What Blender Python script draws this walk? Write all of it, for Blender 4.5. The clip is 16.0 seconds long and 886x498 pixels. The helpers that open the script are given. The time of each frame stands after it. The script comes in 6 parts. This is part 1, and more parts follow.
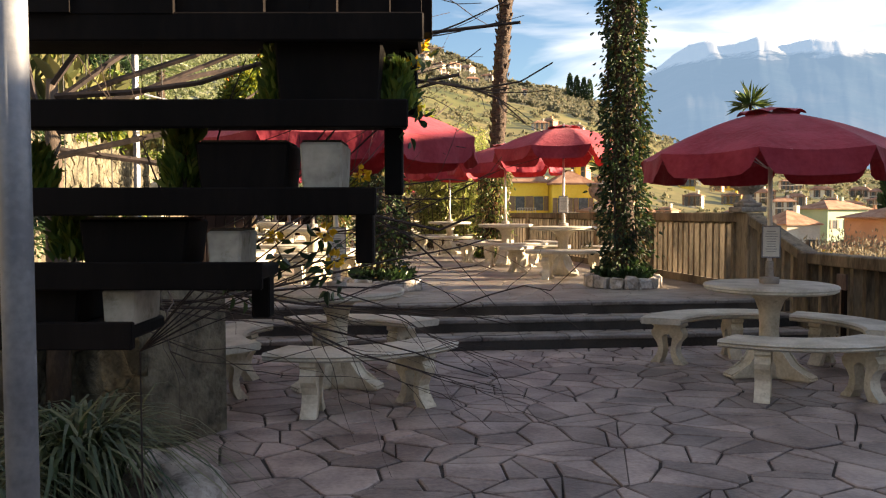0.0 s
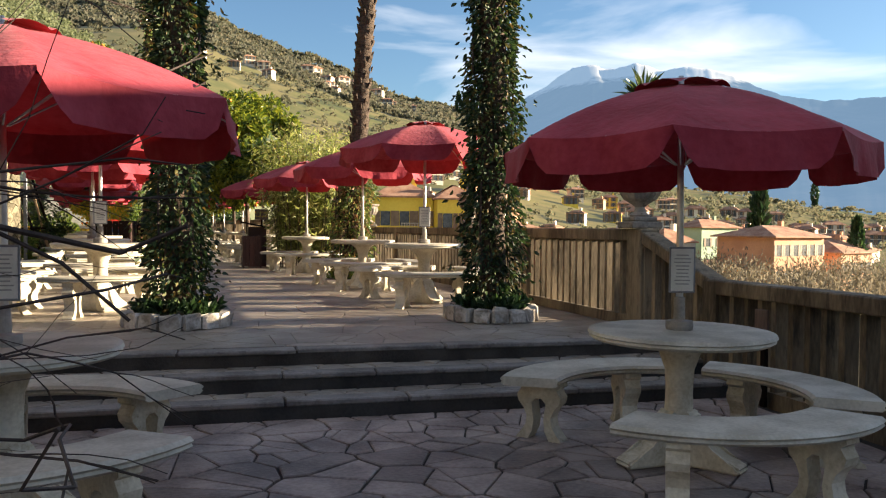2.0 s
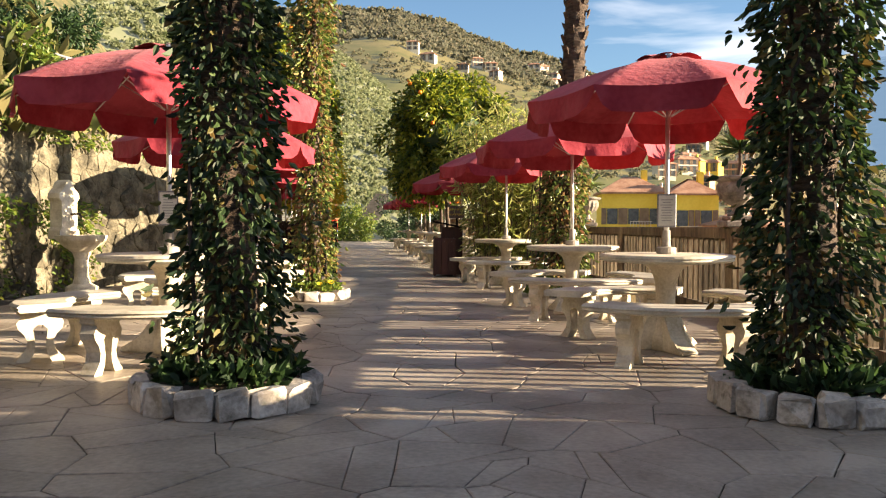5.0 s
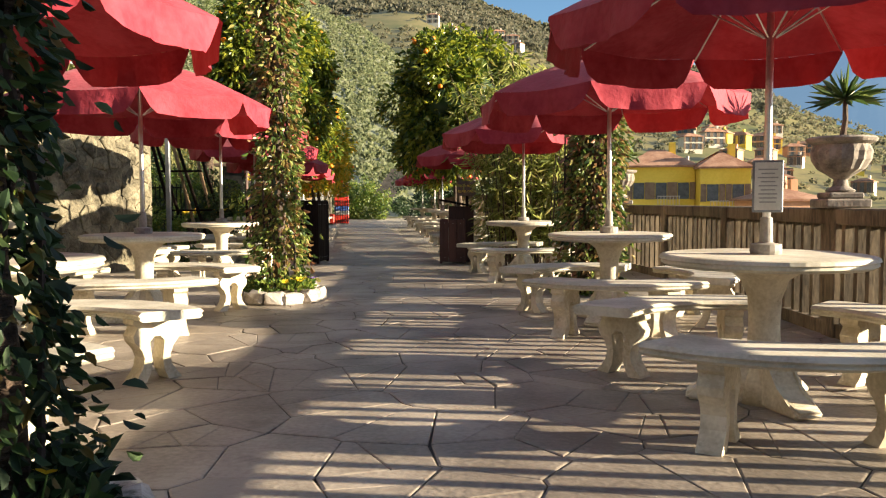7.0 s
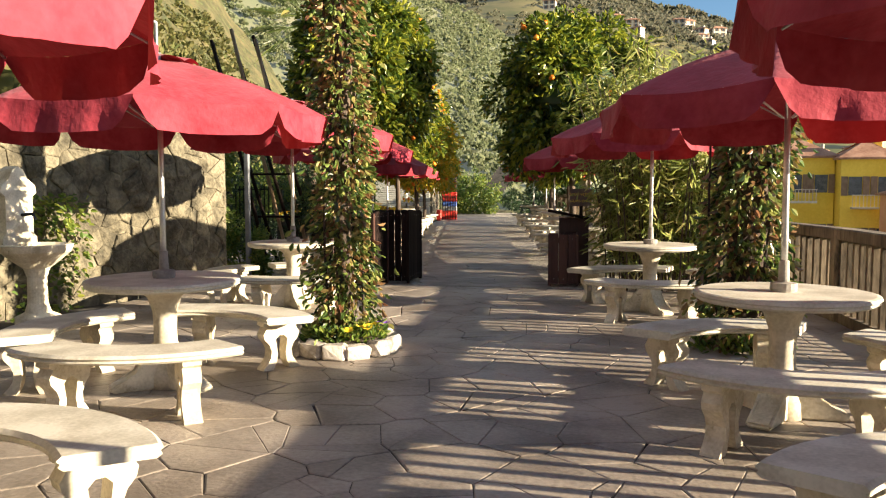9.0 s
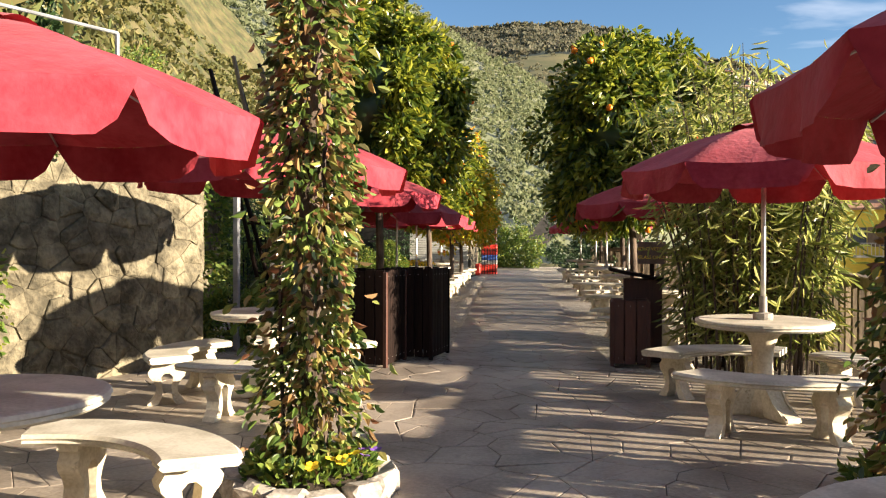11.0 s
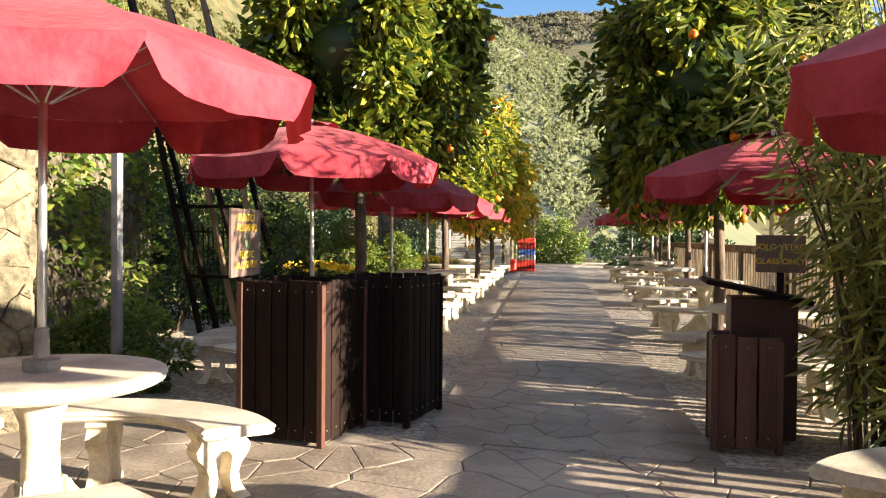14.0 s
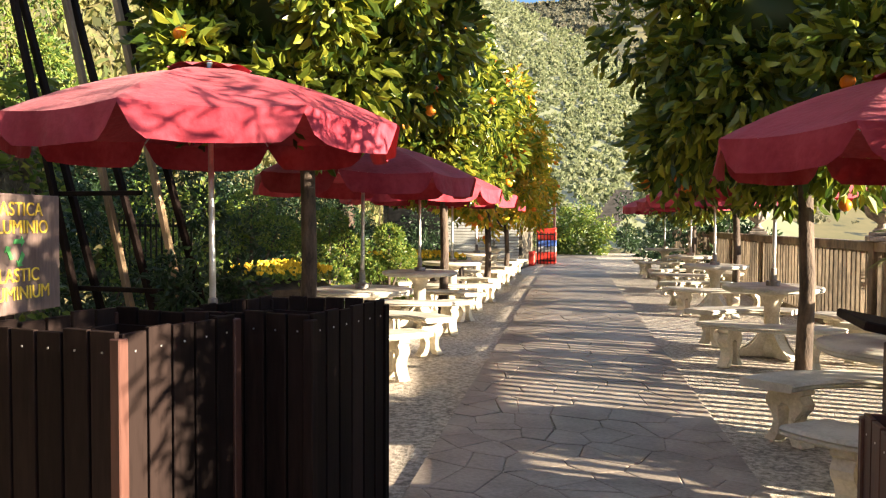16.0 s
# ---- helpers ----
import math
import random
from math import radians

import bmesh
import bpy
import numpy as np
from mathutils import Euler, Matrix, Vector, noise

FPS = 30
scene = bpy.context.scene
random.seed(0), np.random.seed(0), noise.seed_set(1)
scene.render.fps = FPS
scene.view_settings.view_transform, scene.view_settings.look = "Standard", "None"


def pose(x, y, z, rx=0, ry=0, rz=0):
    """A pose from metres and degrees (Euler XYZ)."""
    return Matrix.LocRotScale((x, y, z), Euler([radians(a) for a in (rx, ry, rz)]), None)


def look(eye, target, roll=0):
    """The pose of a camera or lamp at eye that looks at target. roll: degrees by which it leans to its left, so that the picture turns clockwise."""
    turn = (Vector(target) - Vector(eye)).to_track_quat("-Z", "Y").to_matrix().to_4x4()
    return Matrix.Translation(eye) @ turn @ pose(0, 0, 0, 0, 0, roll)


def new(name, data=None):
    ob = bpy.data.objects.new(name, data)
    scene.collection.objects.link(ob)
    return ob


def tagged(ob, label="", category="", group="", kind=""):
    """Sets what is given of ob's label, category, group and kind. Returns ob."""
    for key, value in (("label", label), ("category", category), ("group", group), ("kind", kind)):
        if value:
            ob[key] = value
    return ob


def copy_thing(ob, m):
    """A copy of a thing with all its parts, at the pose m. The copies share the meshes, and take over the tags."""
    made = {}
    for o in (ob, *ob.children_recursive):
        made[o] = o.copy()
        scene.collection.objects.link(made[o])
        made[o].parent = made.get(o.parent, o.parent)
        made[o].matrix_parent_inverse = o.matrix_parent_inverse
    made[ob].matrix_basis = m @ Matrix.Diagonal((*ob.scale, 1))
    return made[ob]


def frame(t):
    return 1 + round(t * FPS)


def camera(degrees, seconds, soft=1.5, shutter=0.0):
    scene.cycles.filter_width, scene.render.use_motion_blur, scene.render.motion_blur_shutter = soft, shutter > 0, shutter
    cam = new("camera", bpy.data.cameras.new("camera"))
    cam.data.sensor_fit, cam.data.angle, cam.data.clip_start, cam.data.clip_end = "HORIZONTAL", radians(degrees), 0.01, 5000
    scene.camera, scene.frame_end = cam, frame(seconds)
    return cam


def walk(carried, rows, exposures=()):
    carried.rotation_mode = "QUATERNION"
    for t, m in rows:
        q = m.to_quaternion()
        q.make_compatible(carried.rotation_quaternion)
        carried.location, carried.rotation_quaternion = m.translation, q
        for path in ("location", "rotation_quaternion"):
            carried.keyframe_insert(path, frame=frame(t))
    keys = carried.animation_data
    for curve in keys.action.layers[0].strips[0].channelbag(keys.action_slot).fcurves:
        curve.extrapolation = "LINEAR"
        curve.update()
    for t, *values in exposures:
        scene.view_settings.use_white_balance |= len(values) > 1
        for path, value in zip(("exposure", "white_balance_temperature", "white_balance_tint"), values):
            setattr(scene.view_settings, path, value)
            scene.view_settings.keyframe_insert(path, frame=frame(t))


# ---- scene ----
cam = camera(58.2, 16.0, 1.2)
PATH = [
    (0, (1.414, 2.73, 1.382), (1.64, 4.715, 1.291), -0.1),
    (0.5, (1.662, 3.221, 1.396), (2.006, 5.19, 1.327), -0.5),
    (1, (1.857, 3.788, 1.401), (2.301, 5.738, 1.35), -0.4),
    (1.5, (2.173, 4.312, 1.394), (2.681, 6.246, 1.354), 0.0),
    (2, (2.378, 4.87, 1.366), (2.876, 6.806, 1.314), 0.5),
    (2.5, (2.62, 5.454, 1.335), (3.03, 7.41, 1.269), 0.5),
    (3, (2.811, 6.071, 1.316), (3.113, 8.048, 1.258), 0.7),
    (3.5, (2.943, 6.683, 1.328), (3.135, 8.673, 1.274), 0.6),
    (4, (3.103, 7.324, 1.327), (3.206, 9.32, 1.272), 0.4),
    (4.5, (3.154, 8.0, 1.359), (3.13, 9.999, 1.302), 0.5),
    (7, (3.344, 10.974, 1.442), (3.225, 12.966, 1.323), -0.2),
    (7.5, (3.433, 11.408, 1.558), (3.255, 13.392, 1.369), -0.1),
    (8, (3.422, 11.848, 1.605), (3.201, 13.827, 1.41), -0.2),
    (8.5, (3.356, 12.205, 1.705), (3.033, 14.169, 1.512), -0.3),
    (9, (3.303, 12.831, 1.784), (2.903, 14.785, 1.636), -0.0),
    (9.5, (3.155, 13.48, 1.795), (2.719, 15.431, 1.713), 0.3),
    (12, (2.794, 16.547, 1.785), (2.263, 18.475, 1.773), 0.1),
    (12.5, (2.702, 17.205, 1.798), (2.155, 19.129, 1.784), 0.2),
    (13, (2.624, 17.843, 1.819), (2.041, 19.756, 1.798), 0.2),
    (13.5, (2.511, 18.463, 1.804), (1.908, 20.37, 1.777), 0.3),
    (14, (2.367, 19.046, 1.783), (1.763, 20.952, 1.747), 0.5),
    (14.5, (2.257, 19.632, 1.798), (1.637, 21.533, 1.761), 0.3),
    (15, (2.195, 20.25, 1.793), (1.567, 22.148, 1.754), 0.3),
    (15.5, (2.039, 20.938, 1.799), (1.399, 22.832, 1.751), 0.5),
    (16, (1.95, 21.595, 1.841), (1.292, 23.482, 1.776), 0.2),
]
EXPOSURE = 1.91
walk(cam, [(t, look(eye, target, roll)) for t, eye, target, roll in PATH],
     exposures=[(0.0, EXPOSURE + 0.52, 7900, 15), (0.6, EXPOSURE + 0.14, 7600, 13), (1.4, EXPOSURE + 0.04, 7200, 10), (2.5, EXPOSURE + 0.32, 7000, 10), (4.5, EXPOSURE + 0.40, 7400, 13), (7.0, EXPOSURE + 0.18, 6900, 8), (9.5, EXPOSURE + 0.12, 6800, 10), (12.5, EXPOSURE + 0.33, 6700, 12), (16.0, EXPOSURE + 0.78, 6700, 12)])

# ---- light: low winter sun from the valley side, clear sky ----
SUN_EL = 12.6
world = bpy.data.worlds.new("sky")
scene.world = world
world.use_nodes = True
wn, wl = world.node_tree.nodes, world.node_tree.links
wn.clear()
sky = wn.new("ShaderNodeTexSky")
sky.sky_type = "NISHITA"
sky.sun_disc = False
sky.sun_elevation = radians(SUN_EL)
sky.sun_rotation = radians(93)
sky.air_density, sky.dust_density, sky.ozone_density = 1.0, 0.5, 4.0
wtc = wn.new("ShaderNodeTexCoord")
wmap = wn.new("ShaderNodeMapping")
wmap.inputs["Scale"].default_value = (1.6, 1.6, 9.0)
wnoise = wn.new("ShaderNodeTexNoise")
wnoise.inputs["Scale"].default_value = 1.7
wnoise.inputs["Detail"].default_value = 6
wnoise.inputs["Distortion"].default_value = 0.4
wramp = wn.new("ShaderNodeValToRGB")
wramp.color_ramp.elements[0].position, wramp.color_ramp.elements[0].color = 0.47, (0, 0, 0, 1)
wramp.color_ramp.elements[1].position, wramp.color_ramp.elements[1].color = 0.78, (0.8, 0.8, 0.8, 1)
wmix = wn.new("ShaderNodeMixRGB")
wmix.inputs["Color2"].default_value = (7.5, 7.7, 8.2, 1)
wbg = wn.new("ShaderNodeBackground")
wbg.inputs["Strength"].default_value = 0.052
wout = wn.new("ShaderNodeOutputWorld")
wl.new(wtc.outputs["Generated"], wmap.inputs["Vector"])
wl.new(wmap.outputs["Vector"], wnoise.inputs["Vector"])
wl.new(wnoise.outputs["Fac"], wramp.inputs["Fac"])
wl.new(wramp.outputs["Color"], wmix.inputs["Fac"])
wl.new(sky.outputs["Color"], wmix.inputs["Color1"])
wl.new(wmix.outputs["Color"], wbg.inputs["Color"])
wl.new(wbg.outputs["Background"], wout.inputs["Surface"])
sun = new("sun", bpy.data.lights.new("sun", "SUN"))
sun.data.energy, sun.data.angle, sun.data.color = 5.0, radians(0.5), (1.0, 0.86, 0.66)
sun.matrix_world = look((0, 0, 0), (-1, 0.065, -math.tan(radians(SUN_EL))))

H = 0.38          # height of the upper terrace above the lower one
TREAD = (10.58, 10.97, 11.37)


# ---- materials ----
def nodes_of(name):
    m = bpy.data.materials.new(name)
    m.use_nodes = True
    return m, m.node_tree.nodes, m.node_tree.links, m.node_tree.nodes["Principled BSDF"]


def surface(name, a, b, rough=0.8, scale=3.0, fine=40.0, bump=0.3, metal=0.0, stretch=(1, 1, 1), dirt=None, dirt_at=0.55, rand=0.0, spec=0.4, depth=0.01, island=False):
    """Two-tone surface: broad patches of a and b, a fine grain, optional dirt stains, random tone per object."""
    m, n, l, p = nodes_of(name)
    tc = n.new("ShaderNodeNewGeometry" if rand >= 0 else "ShaderNodeTexCoord")
    mp = n.new("ShaderNodeMapping")
    mp.inputs["Scale"].default_value = stretch
    l.new(tc.outputs["Position"], mp.inputs["Vector"])
    big = n.new("ShaderNodeTexNoise")
    big.inputs["Scale"].default_value, big.inputs["Detail"].default_value = scale, 5
    small = n.new("ShaderNodeTexNoise")
    small.inputs["Scale"].default_value, small.inputs["Detail"].default_value = fine, 4
    for x in (big, small):
        l.new(mp.outputs["Vector"], x.inputs["Vector"])
    add = n.new("ShaderNodeMath")
    add.operation = "MULTIPLY_ADD"
    add.inputs[1].default_value = 0.45
    l.new(small.outputs["Fac"], add.inputs[0])
    l.new(big.outputs["Fac"], add.inputs[2])
    ramp = n.new("ShaderNodeValToRGB")
    ramp.color_ramp.elements[0].position, ramp.color_ramp.elements[0].color = 0.57, (*a, 1)
    ramp.color_ramp.elements[1].position, ramp.color_ramp.elements[1].color = 0.88, (*b, 1)
    l.new(add.outputs[0], ramp.inputs["Fac"])
    col = ramp.outputs["Color"]
    if dirt:
        dn = n.new("ShaderNodeTexNoise")
        dn.inputs["Scale"].default_value, dn.inputs["Detail"].default_value, dn.inputs["Roughness"].default_value = scale * 2.3, 8, 0.7
        l.new(mp.outputs["Vector"], dn.inputs["Vector"])
        dr = n.new("ShaderNodeValToRGB")
        dr.color_ramp.elements[0].position, dr.color_ramp.elements[1].position = dirt_at, dirt_at + 0.16
        l.new(dn.outputs["Fac"], dr.inputs["Fac"])
        mx = n.new("ShaderNodeMixRGB")
        mx.inputs["Color2"].default_value = (*dirt, 1)
        l.new(dr.outputs["Color"], mx.inputs["Fac"])
        l.new(col, mx.inputs["Color1"])
        col = mx.outputs["Color"]
    if rand > 0:
        src = n.new("ShaderNodeNewGeometry" if island else "ShaderNodeObjectInfo").outputs["Random Per Island" if island else "Random"]
        rr = n.new("ShaderNodeMapRange")
        rr.inputs["To Min"].default_value, rr.inputs["To Max"].default_value = 1 - rand, 1 + rand
        l.new(src, rr.inputs["Value"])
        hs = n.new("ShaderNodeHueSaturation")
        l.new(rr.outputs[0], hs.inputs["Value"])
        l.new(col, hs.inputs["Color"])
        col = hs.outputs["Color"]
    l.new(col, p.inputs["Base Color"])
    rm = n.new("ShaderNodeMapRange")
    rm.inputs["To Min"].default_value, rm.inputs["To Max"].default_value = max(rough - 0.12, 0.05), min(rough + 0.12, 1)
    l.new(small.outputs["Fac"], rm.inputs["Value"])
    l.new(rm.outputs[0], p.inputs["Roughness"])
    p.inputs["Metallic"].default_value = metal
    p.inputs["Specular IOR Level"].default_value = spec
    bp = n.new("ShaderNodeBump")
    bp.inputs["Strength"].default_value, bp.inputs["Distance"].default_value = bump, depth
    l.new(add.outputs[0], bp.inputs["Height"])
    l.new(bp.outputs["Normal"], p.inputs["Normal"])
    return m


def leafy(name, tones, through_=0.35, rough=0.45):
    """Leaf material: tone by leaf, light partly passes through."""
    m, n, l, p = nodes_of(name)
    geo = n.new("ShaderNodeNewGeometry")
    ramp = n.new("ShaderNodeValToRGB")
    els = ramp.color_ramp.elements
    for i, c in enumerate(tones):
        e = els[i] if i < 2 else els.new(1.0)
        e.color = (*c, 1)
    for i, e in enumerate(list(els)):
        e.position = i / (len(tones) - 1)
    l.new(geo.outputs["Random Per Island"], ramp.inputs["Fac"])
    l.new(ramp.outputs["Color"], p.inputs["Base Color"])
    p.inputs["Roughness"].default_value = rough
    tr = n.new("ShaderNodeBsdfTranslucent")
    bright = n.new("ShaderNodeHueSaturation")
    bright.inputs["Value"].default_value = 1.5
    l.new(ramp.outputs["Color"], bright.inputs["Color"])
    l.new(bright.outputs["Color"], tr.inputs["Color"])
    mx = n.new("ShaderNodeMixShader")
    mx.inputs["Fac"].default_value = through_
    l.new(p.outputs[0], mx.inputs[1])
    l.new(tr.outputs[0], mx.inputs[2])
    l.new(mx.outputs[0], n["Material Output"].inputs["Surface"])
    return m


def cloth(name, a, b):
    """Umbrella cloth: faded woven cloth that lets a little light through."""
    m = surface(name, a, b, 0.75, 3.2, 22, 0.55, depth=0.022, rand=0.14, spec=0.22)
    n, l = m.node_tree.nodes, m.node_tree.links
    p = n["Principled BSDF"]
    tr = n.new("ShaderNodeBsdfTranslucent")
    p.inputs["Sheen Weight"].default_value, p.inputs["Sheen Roughness"].default_value = 0.12, 0.5
    p.inputs["Sheen Tint"].default_value = (1.0, 0.55, 0.60, 1)
    tr.inputs["Color"].default_value = (0.60, 0.02, 0.02, 1)
    mx = n.new("ShaderNodeMixShader")
    mx.inputs["Fac"].default_value = 0.05
    l.new(p.outputs[0], mx.inputs[1])
    l.new(tr.outputs[0], mx.inputs[2])
    l.new(mx.outputs[0], n["Material Output"].inputs["Surface"])
    return m


M_FLAG_LOW = surface("flagstone_purple_grey", (0.155, 0.118, 0.105), (0.36, 0.285, 0.25), 0.5, 2.6, 34, 1.0, rand=0.3, dirt=(0.10, 0.08, 0.075), dirt_at=0.6)
M_FLAG_UP = surface("flagstone_brown_grey", (0.17, 0.14, 0.112), (0.37, 0.315, 0.26), 0.5, 1.6, 34, 0.8, rand=0.12, dirt=(0.17, 0.14, 0.115), dirt_at=0.58)
M_JOINT = surface("joint_mortar", (0.035, 0.03, 0.026), (0.075, 0.064, 0.055), 0.95, 4, 60, 0.6)
M_STEP = surface("step_edge_stone", (0.13, 0.115, 0.105), (0.27, 0.245, 0.225), 0.7, 3, 40, 0.5, dirt=(0.07, 0.06, 0.055))
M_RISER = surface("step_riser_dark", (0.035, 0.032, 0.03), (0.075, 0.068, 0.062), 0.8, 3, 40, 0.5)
M_STONE = surface("cast_stone_cream", (0.42, 0.385, 0.305), (0.64, 0.60, 0.505), 0.75, 4, 55, 0.35, depth=0.004, dirt=(0.38, 0.34, 0.26), dirt_at=0.62, rand=0.06)
M_STONE_LEG = surface("cast_stone_leg", (0.47, 0.405, 0.29), (0.74, 0.675, 0.54), 0.8, 5, 50, 0.45, depth=0.005, dirt=(0.28, 0.23, 0.13), dirt_at=0.60, rand=0.08)
M_RED = cloth("umbrella_red_cloth", (0.23, 0.014, 0.027), (0.35, 0.042, 0.062))
M_POLE = surface("aluminium_pole", (0.55, 0.55, 0.55), (0.75, 0.75, 0.74), 0.35, 6, 80, 0.1, metal=0.85)
M_SOCKET = surface("pole_socket_grey", (0.22, 0.20, 0.18), (0.36, 0.33, 0.29), 0.7, 8, 60, 0.3)
M_RAIL = surface("weathered_rail_concrete", (0.085, 0.064, 0.042), (0.27, 0.21, 0.14), 0.85, 3.0, 45, 0.6, stretch=(1, 1, 0.22), dirt=(0.035, 0.028, 0.02), dirt_at=0.52, rand=0.2)
M_ROCK = surface("rubble_limestone", (0.06, 0.052, 0.034), (0.195, 0.17, 0.115), 0.9, 4.5, 22, 1.0, depth=0.06, rand=0.22, dirt=(0.075, 0.07, 0.045), dirt_at=0.56)
M_ROCK_J = surface("rubble_mortar", (0.045, 0.04, 0.028), (0.17, 0.145, 0.10), 0.95, 4.5, 22, 1.0, depth=0.05, dirt=(0.07, 0.07, 0.04))
M_KERBSTONE = surface("planter_stone", (0.24, 0.21, 0.18), (0.52, 0.47, 0.42), 0.85, 6, 40, 0.8, depth=0.015, rand=0.25, dirt=(0.13, 0.12, 0.09))
M_SOIL = surface("dark_soil", (0.03, 0.022, 0.015), (0.07, 0.05, 0.035), 0.95, 8, 80, 1.0, depth=0.02)
M_GRAVEL = surface("gravel_pale", (0.21, 0.18, 0.14), (0.60, 0.53, 0.43), 0.9, 26, 120, 1.0, depth=0.02, dirt=(0.10, 0.085, 0.07), dirt_at=0.6)
M_BARK = surface("bark_brown", (0.045, 0.032, 0.024), (0.13, 0.095, 0.07), 0.9, 9, 60, 1.0, stretch=(1, 1, 0.35), depth=0.02)
M_PALM = surface("palm_trunk", (0.03, 0.02, 0.014), (0.10, 0.066, 0.046), 0.9, 9, 50, 1.0, stretch=(1, 1, 3), depth=0.03)
M_TWIG = surface("twig_dark", (0.02, 0.014, 0.012), (0.06, 0.042, 0.036), 0.8, 9, 60, 0.5)
M_DARKWOOD = surface("dark_stained_wood", (0.008, 0.0052, 0.0046), (0.022, 0.014, 0.012), 0.6, 3, 60, 0.4, stretch=(1, 1, 0.12), rand=0.25, depth=0.004, spec=0.06)
M_STAND = surface("black_stand_wood", (0.004, 0.0032, 0.003), (0.012, 0.009, 0.008), 0.75, 3, 60, 0.4, stretch=(1, 1, 0.2), rand=0.2, depth=0.004, spec=0.10)
M_REDWOOD = surface("red_brown_wood", (0.035, 0.013, 0.010), (0.085, 0.034, 0.024), 0.5, 3, 60, 0.4, stretch=(1, 1, 0.12), rand=0.25, depth=0.004)
M_TANWOOD = surface("tan_slat_wood", (0.17, 0.11, 0.06), (0.36, 0.25, 0.15), 0.6, 3, 60, 0.4, stretch=(1, 1, 0.12), rand=0.2, depth=0.004)
M_METAL = surface("grey_painted_metal", (0.16, 0.17, 0.19), (0.28, 0.29, 0.31), 0.5, 4, 60, 0.15, metal=0.3)
M_IRON = surface("black_iron", (0.012, 0.012, 0.013), (0.035, 0.033, 0.03), 0.5, 6, 60, 0.3, metal=0.4)
M_CARD = surface("menu_card", (0.62, 0.62, 0.55), (0.75, 0.74, 0.68), 0.35, 6, 90, 0.05)
M_INK = surface("ink_grey", (0.30, 0.30, 0.28), (0.38, 0.38, 0.36), 0.6)
M_YELLOW = surface("yellow_paint", (0.72, 0.48, 0.05), (0.85, 0.60, 0.08), 0.6)
M_GREEN_PAINT = surface("green_paint", (0.06, 0.30, 0.08), (0.10, 0.40, 0.12), 0.6)
M_SIGN = surface("sign_brown_wood", (0.10, 0.066, 0.055), (0.20, 0.14, 0.12), 0.7, 3, 60, 0.4, stretch=(1, 1, 0.2))
M_TOYRED = surface("red_plastic", (0.55, 0.03, 0.02), (0.68, 0.06, 0.04), 0.35)
M_TOYBLUE = surface("blue_plastic", (0.05, 0.12, 0.45), (0.10, 0.20, 0.55), 0.35)
M_SHUTTER = surface("shutter_grey", (0.40, 0.40, 0.36), (0.55, 0.54, 0.49), 0.5, 2, 50, 0.2)
M_TERRACOTTA = surface("roof_tile_terracotta", (0.26, 0.12, 0.07), (0.44, 0.25, 0.16), 0.85, 0.8, 6, 0.6, depth=0.05)
M_YWALL = surface("yellow_render", (0.72, 0.50, 0.06), (0.85, 0.62, 0.10), 0.85, 0.3, 6, 0.2)
M_PWALL = surface("pale_render", (0.52, 0.45, 0.36), (0.72, 0.66, 0.56), 0.85, 0.3, 6, 0.2, rand=0.2)
M_OWALL = surface("orange_render", (0.55, 0.27, 0.15), (0.68, 0.36, 0.21), 0.85, 0.3, 6, 0.2)
M_WIN = surface("far_window_dark", (0.05, 0.055, 0.06), (0.10, 0.105, 0.11), 0.25)
M_SHUT = surface("far_shutter_brown", (0.16, 0.10, 0.06), (0.24, 0.16, 0.10), 0.6)
M_ORANGE = surface("orange_fruit", (0.70, 0.16, 0.008), (0.80, 0.23, 0.012), 0.45, 20, 200, 0.2, depth=0.002)
M_PETAL_Y = surface("petal_yellow", (0.85, 0.52, 0.02), (0.95, 0.68, 0.05), 0.6)
M_PETAL_V = surface("petal_violet", (0.16, 0.07, 0.35), (0.26, 0.12, 0.50), 0.6)
L_IVY = leafy("ivy_leaf", [(0.008, 0.018, 0.008), (0.012, 0.028, 0.010), (0.02, 0.045, 0.014), (0.035, 0.07, 0.02), (0.06, 0.095, 0.025), (0.14, 0.085, 0.02)], 0.2, 0.62)
L_IVY_RED = leafy("ivy_leaf_autumn", [(0.02, 0.04, 0.012), (0.05, 0.09, 0.02), (0.10, 0.16, 0.035), (0.18, 0.24, 0.06), (0.28, 0.31, 0.09), (0.32, 0.24, 0.09), (0.25, 0.11, 0.06), (0.04, 0.07, 0.018)], 0.28, 0.32)
L_CITRUS = leafy("citrus_leaf", [(0.02, 0.045, 0.008), (0.08, 0.12, 0.016), (0.18, 0.21, 0.026), (0.33, 0.33, 0.04)], 0.34, 0.30)
L_CITRUS_Y = leafy("citrus_leaf_yellow", [(0.16, 0.22, 0.02), (0.32, 0.32, 0.02), (0.52, 0.40, 0.03), (0.66, 0.36, 0.03)], 0.35, 0.4)
L_BAMBOO = leafy("bamboo_leaf", [(0.10, 0.13, 0.03), (0.20, 0.24, 0.06), (0.32, 0.34, 0.10), (0.46, 0.42, 0.17)], 0.5, 0.4)
L_SHRUB = leafy("shrub_leaf", [(0.05, 0.10, 0.02), (0.10, 0.17, 0.03), (0.17, 0.23, 0.04), (0.25, 0.26, 0.05)], 0.35, 0.5)
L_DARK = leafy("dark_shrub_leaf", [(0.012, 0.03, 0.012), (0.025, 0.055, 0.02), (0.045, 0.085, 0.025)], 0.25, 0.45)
L_GRASS = leafy("sedge_blade", [(0.02, 0.04, 0.016), (0.045, 0.075, 0.03), (0.16, 0.17, 0.085), (0.03, 0.05, 0.02)], 0.3, 0.4)
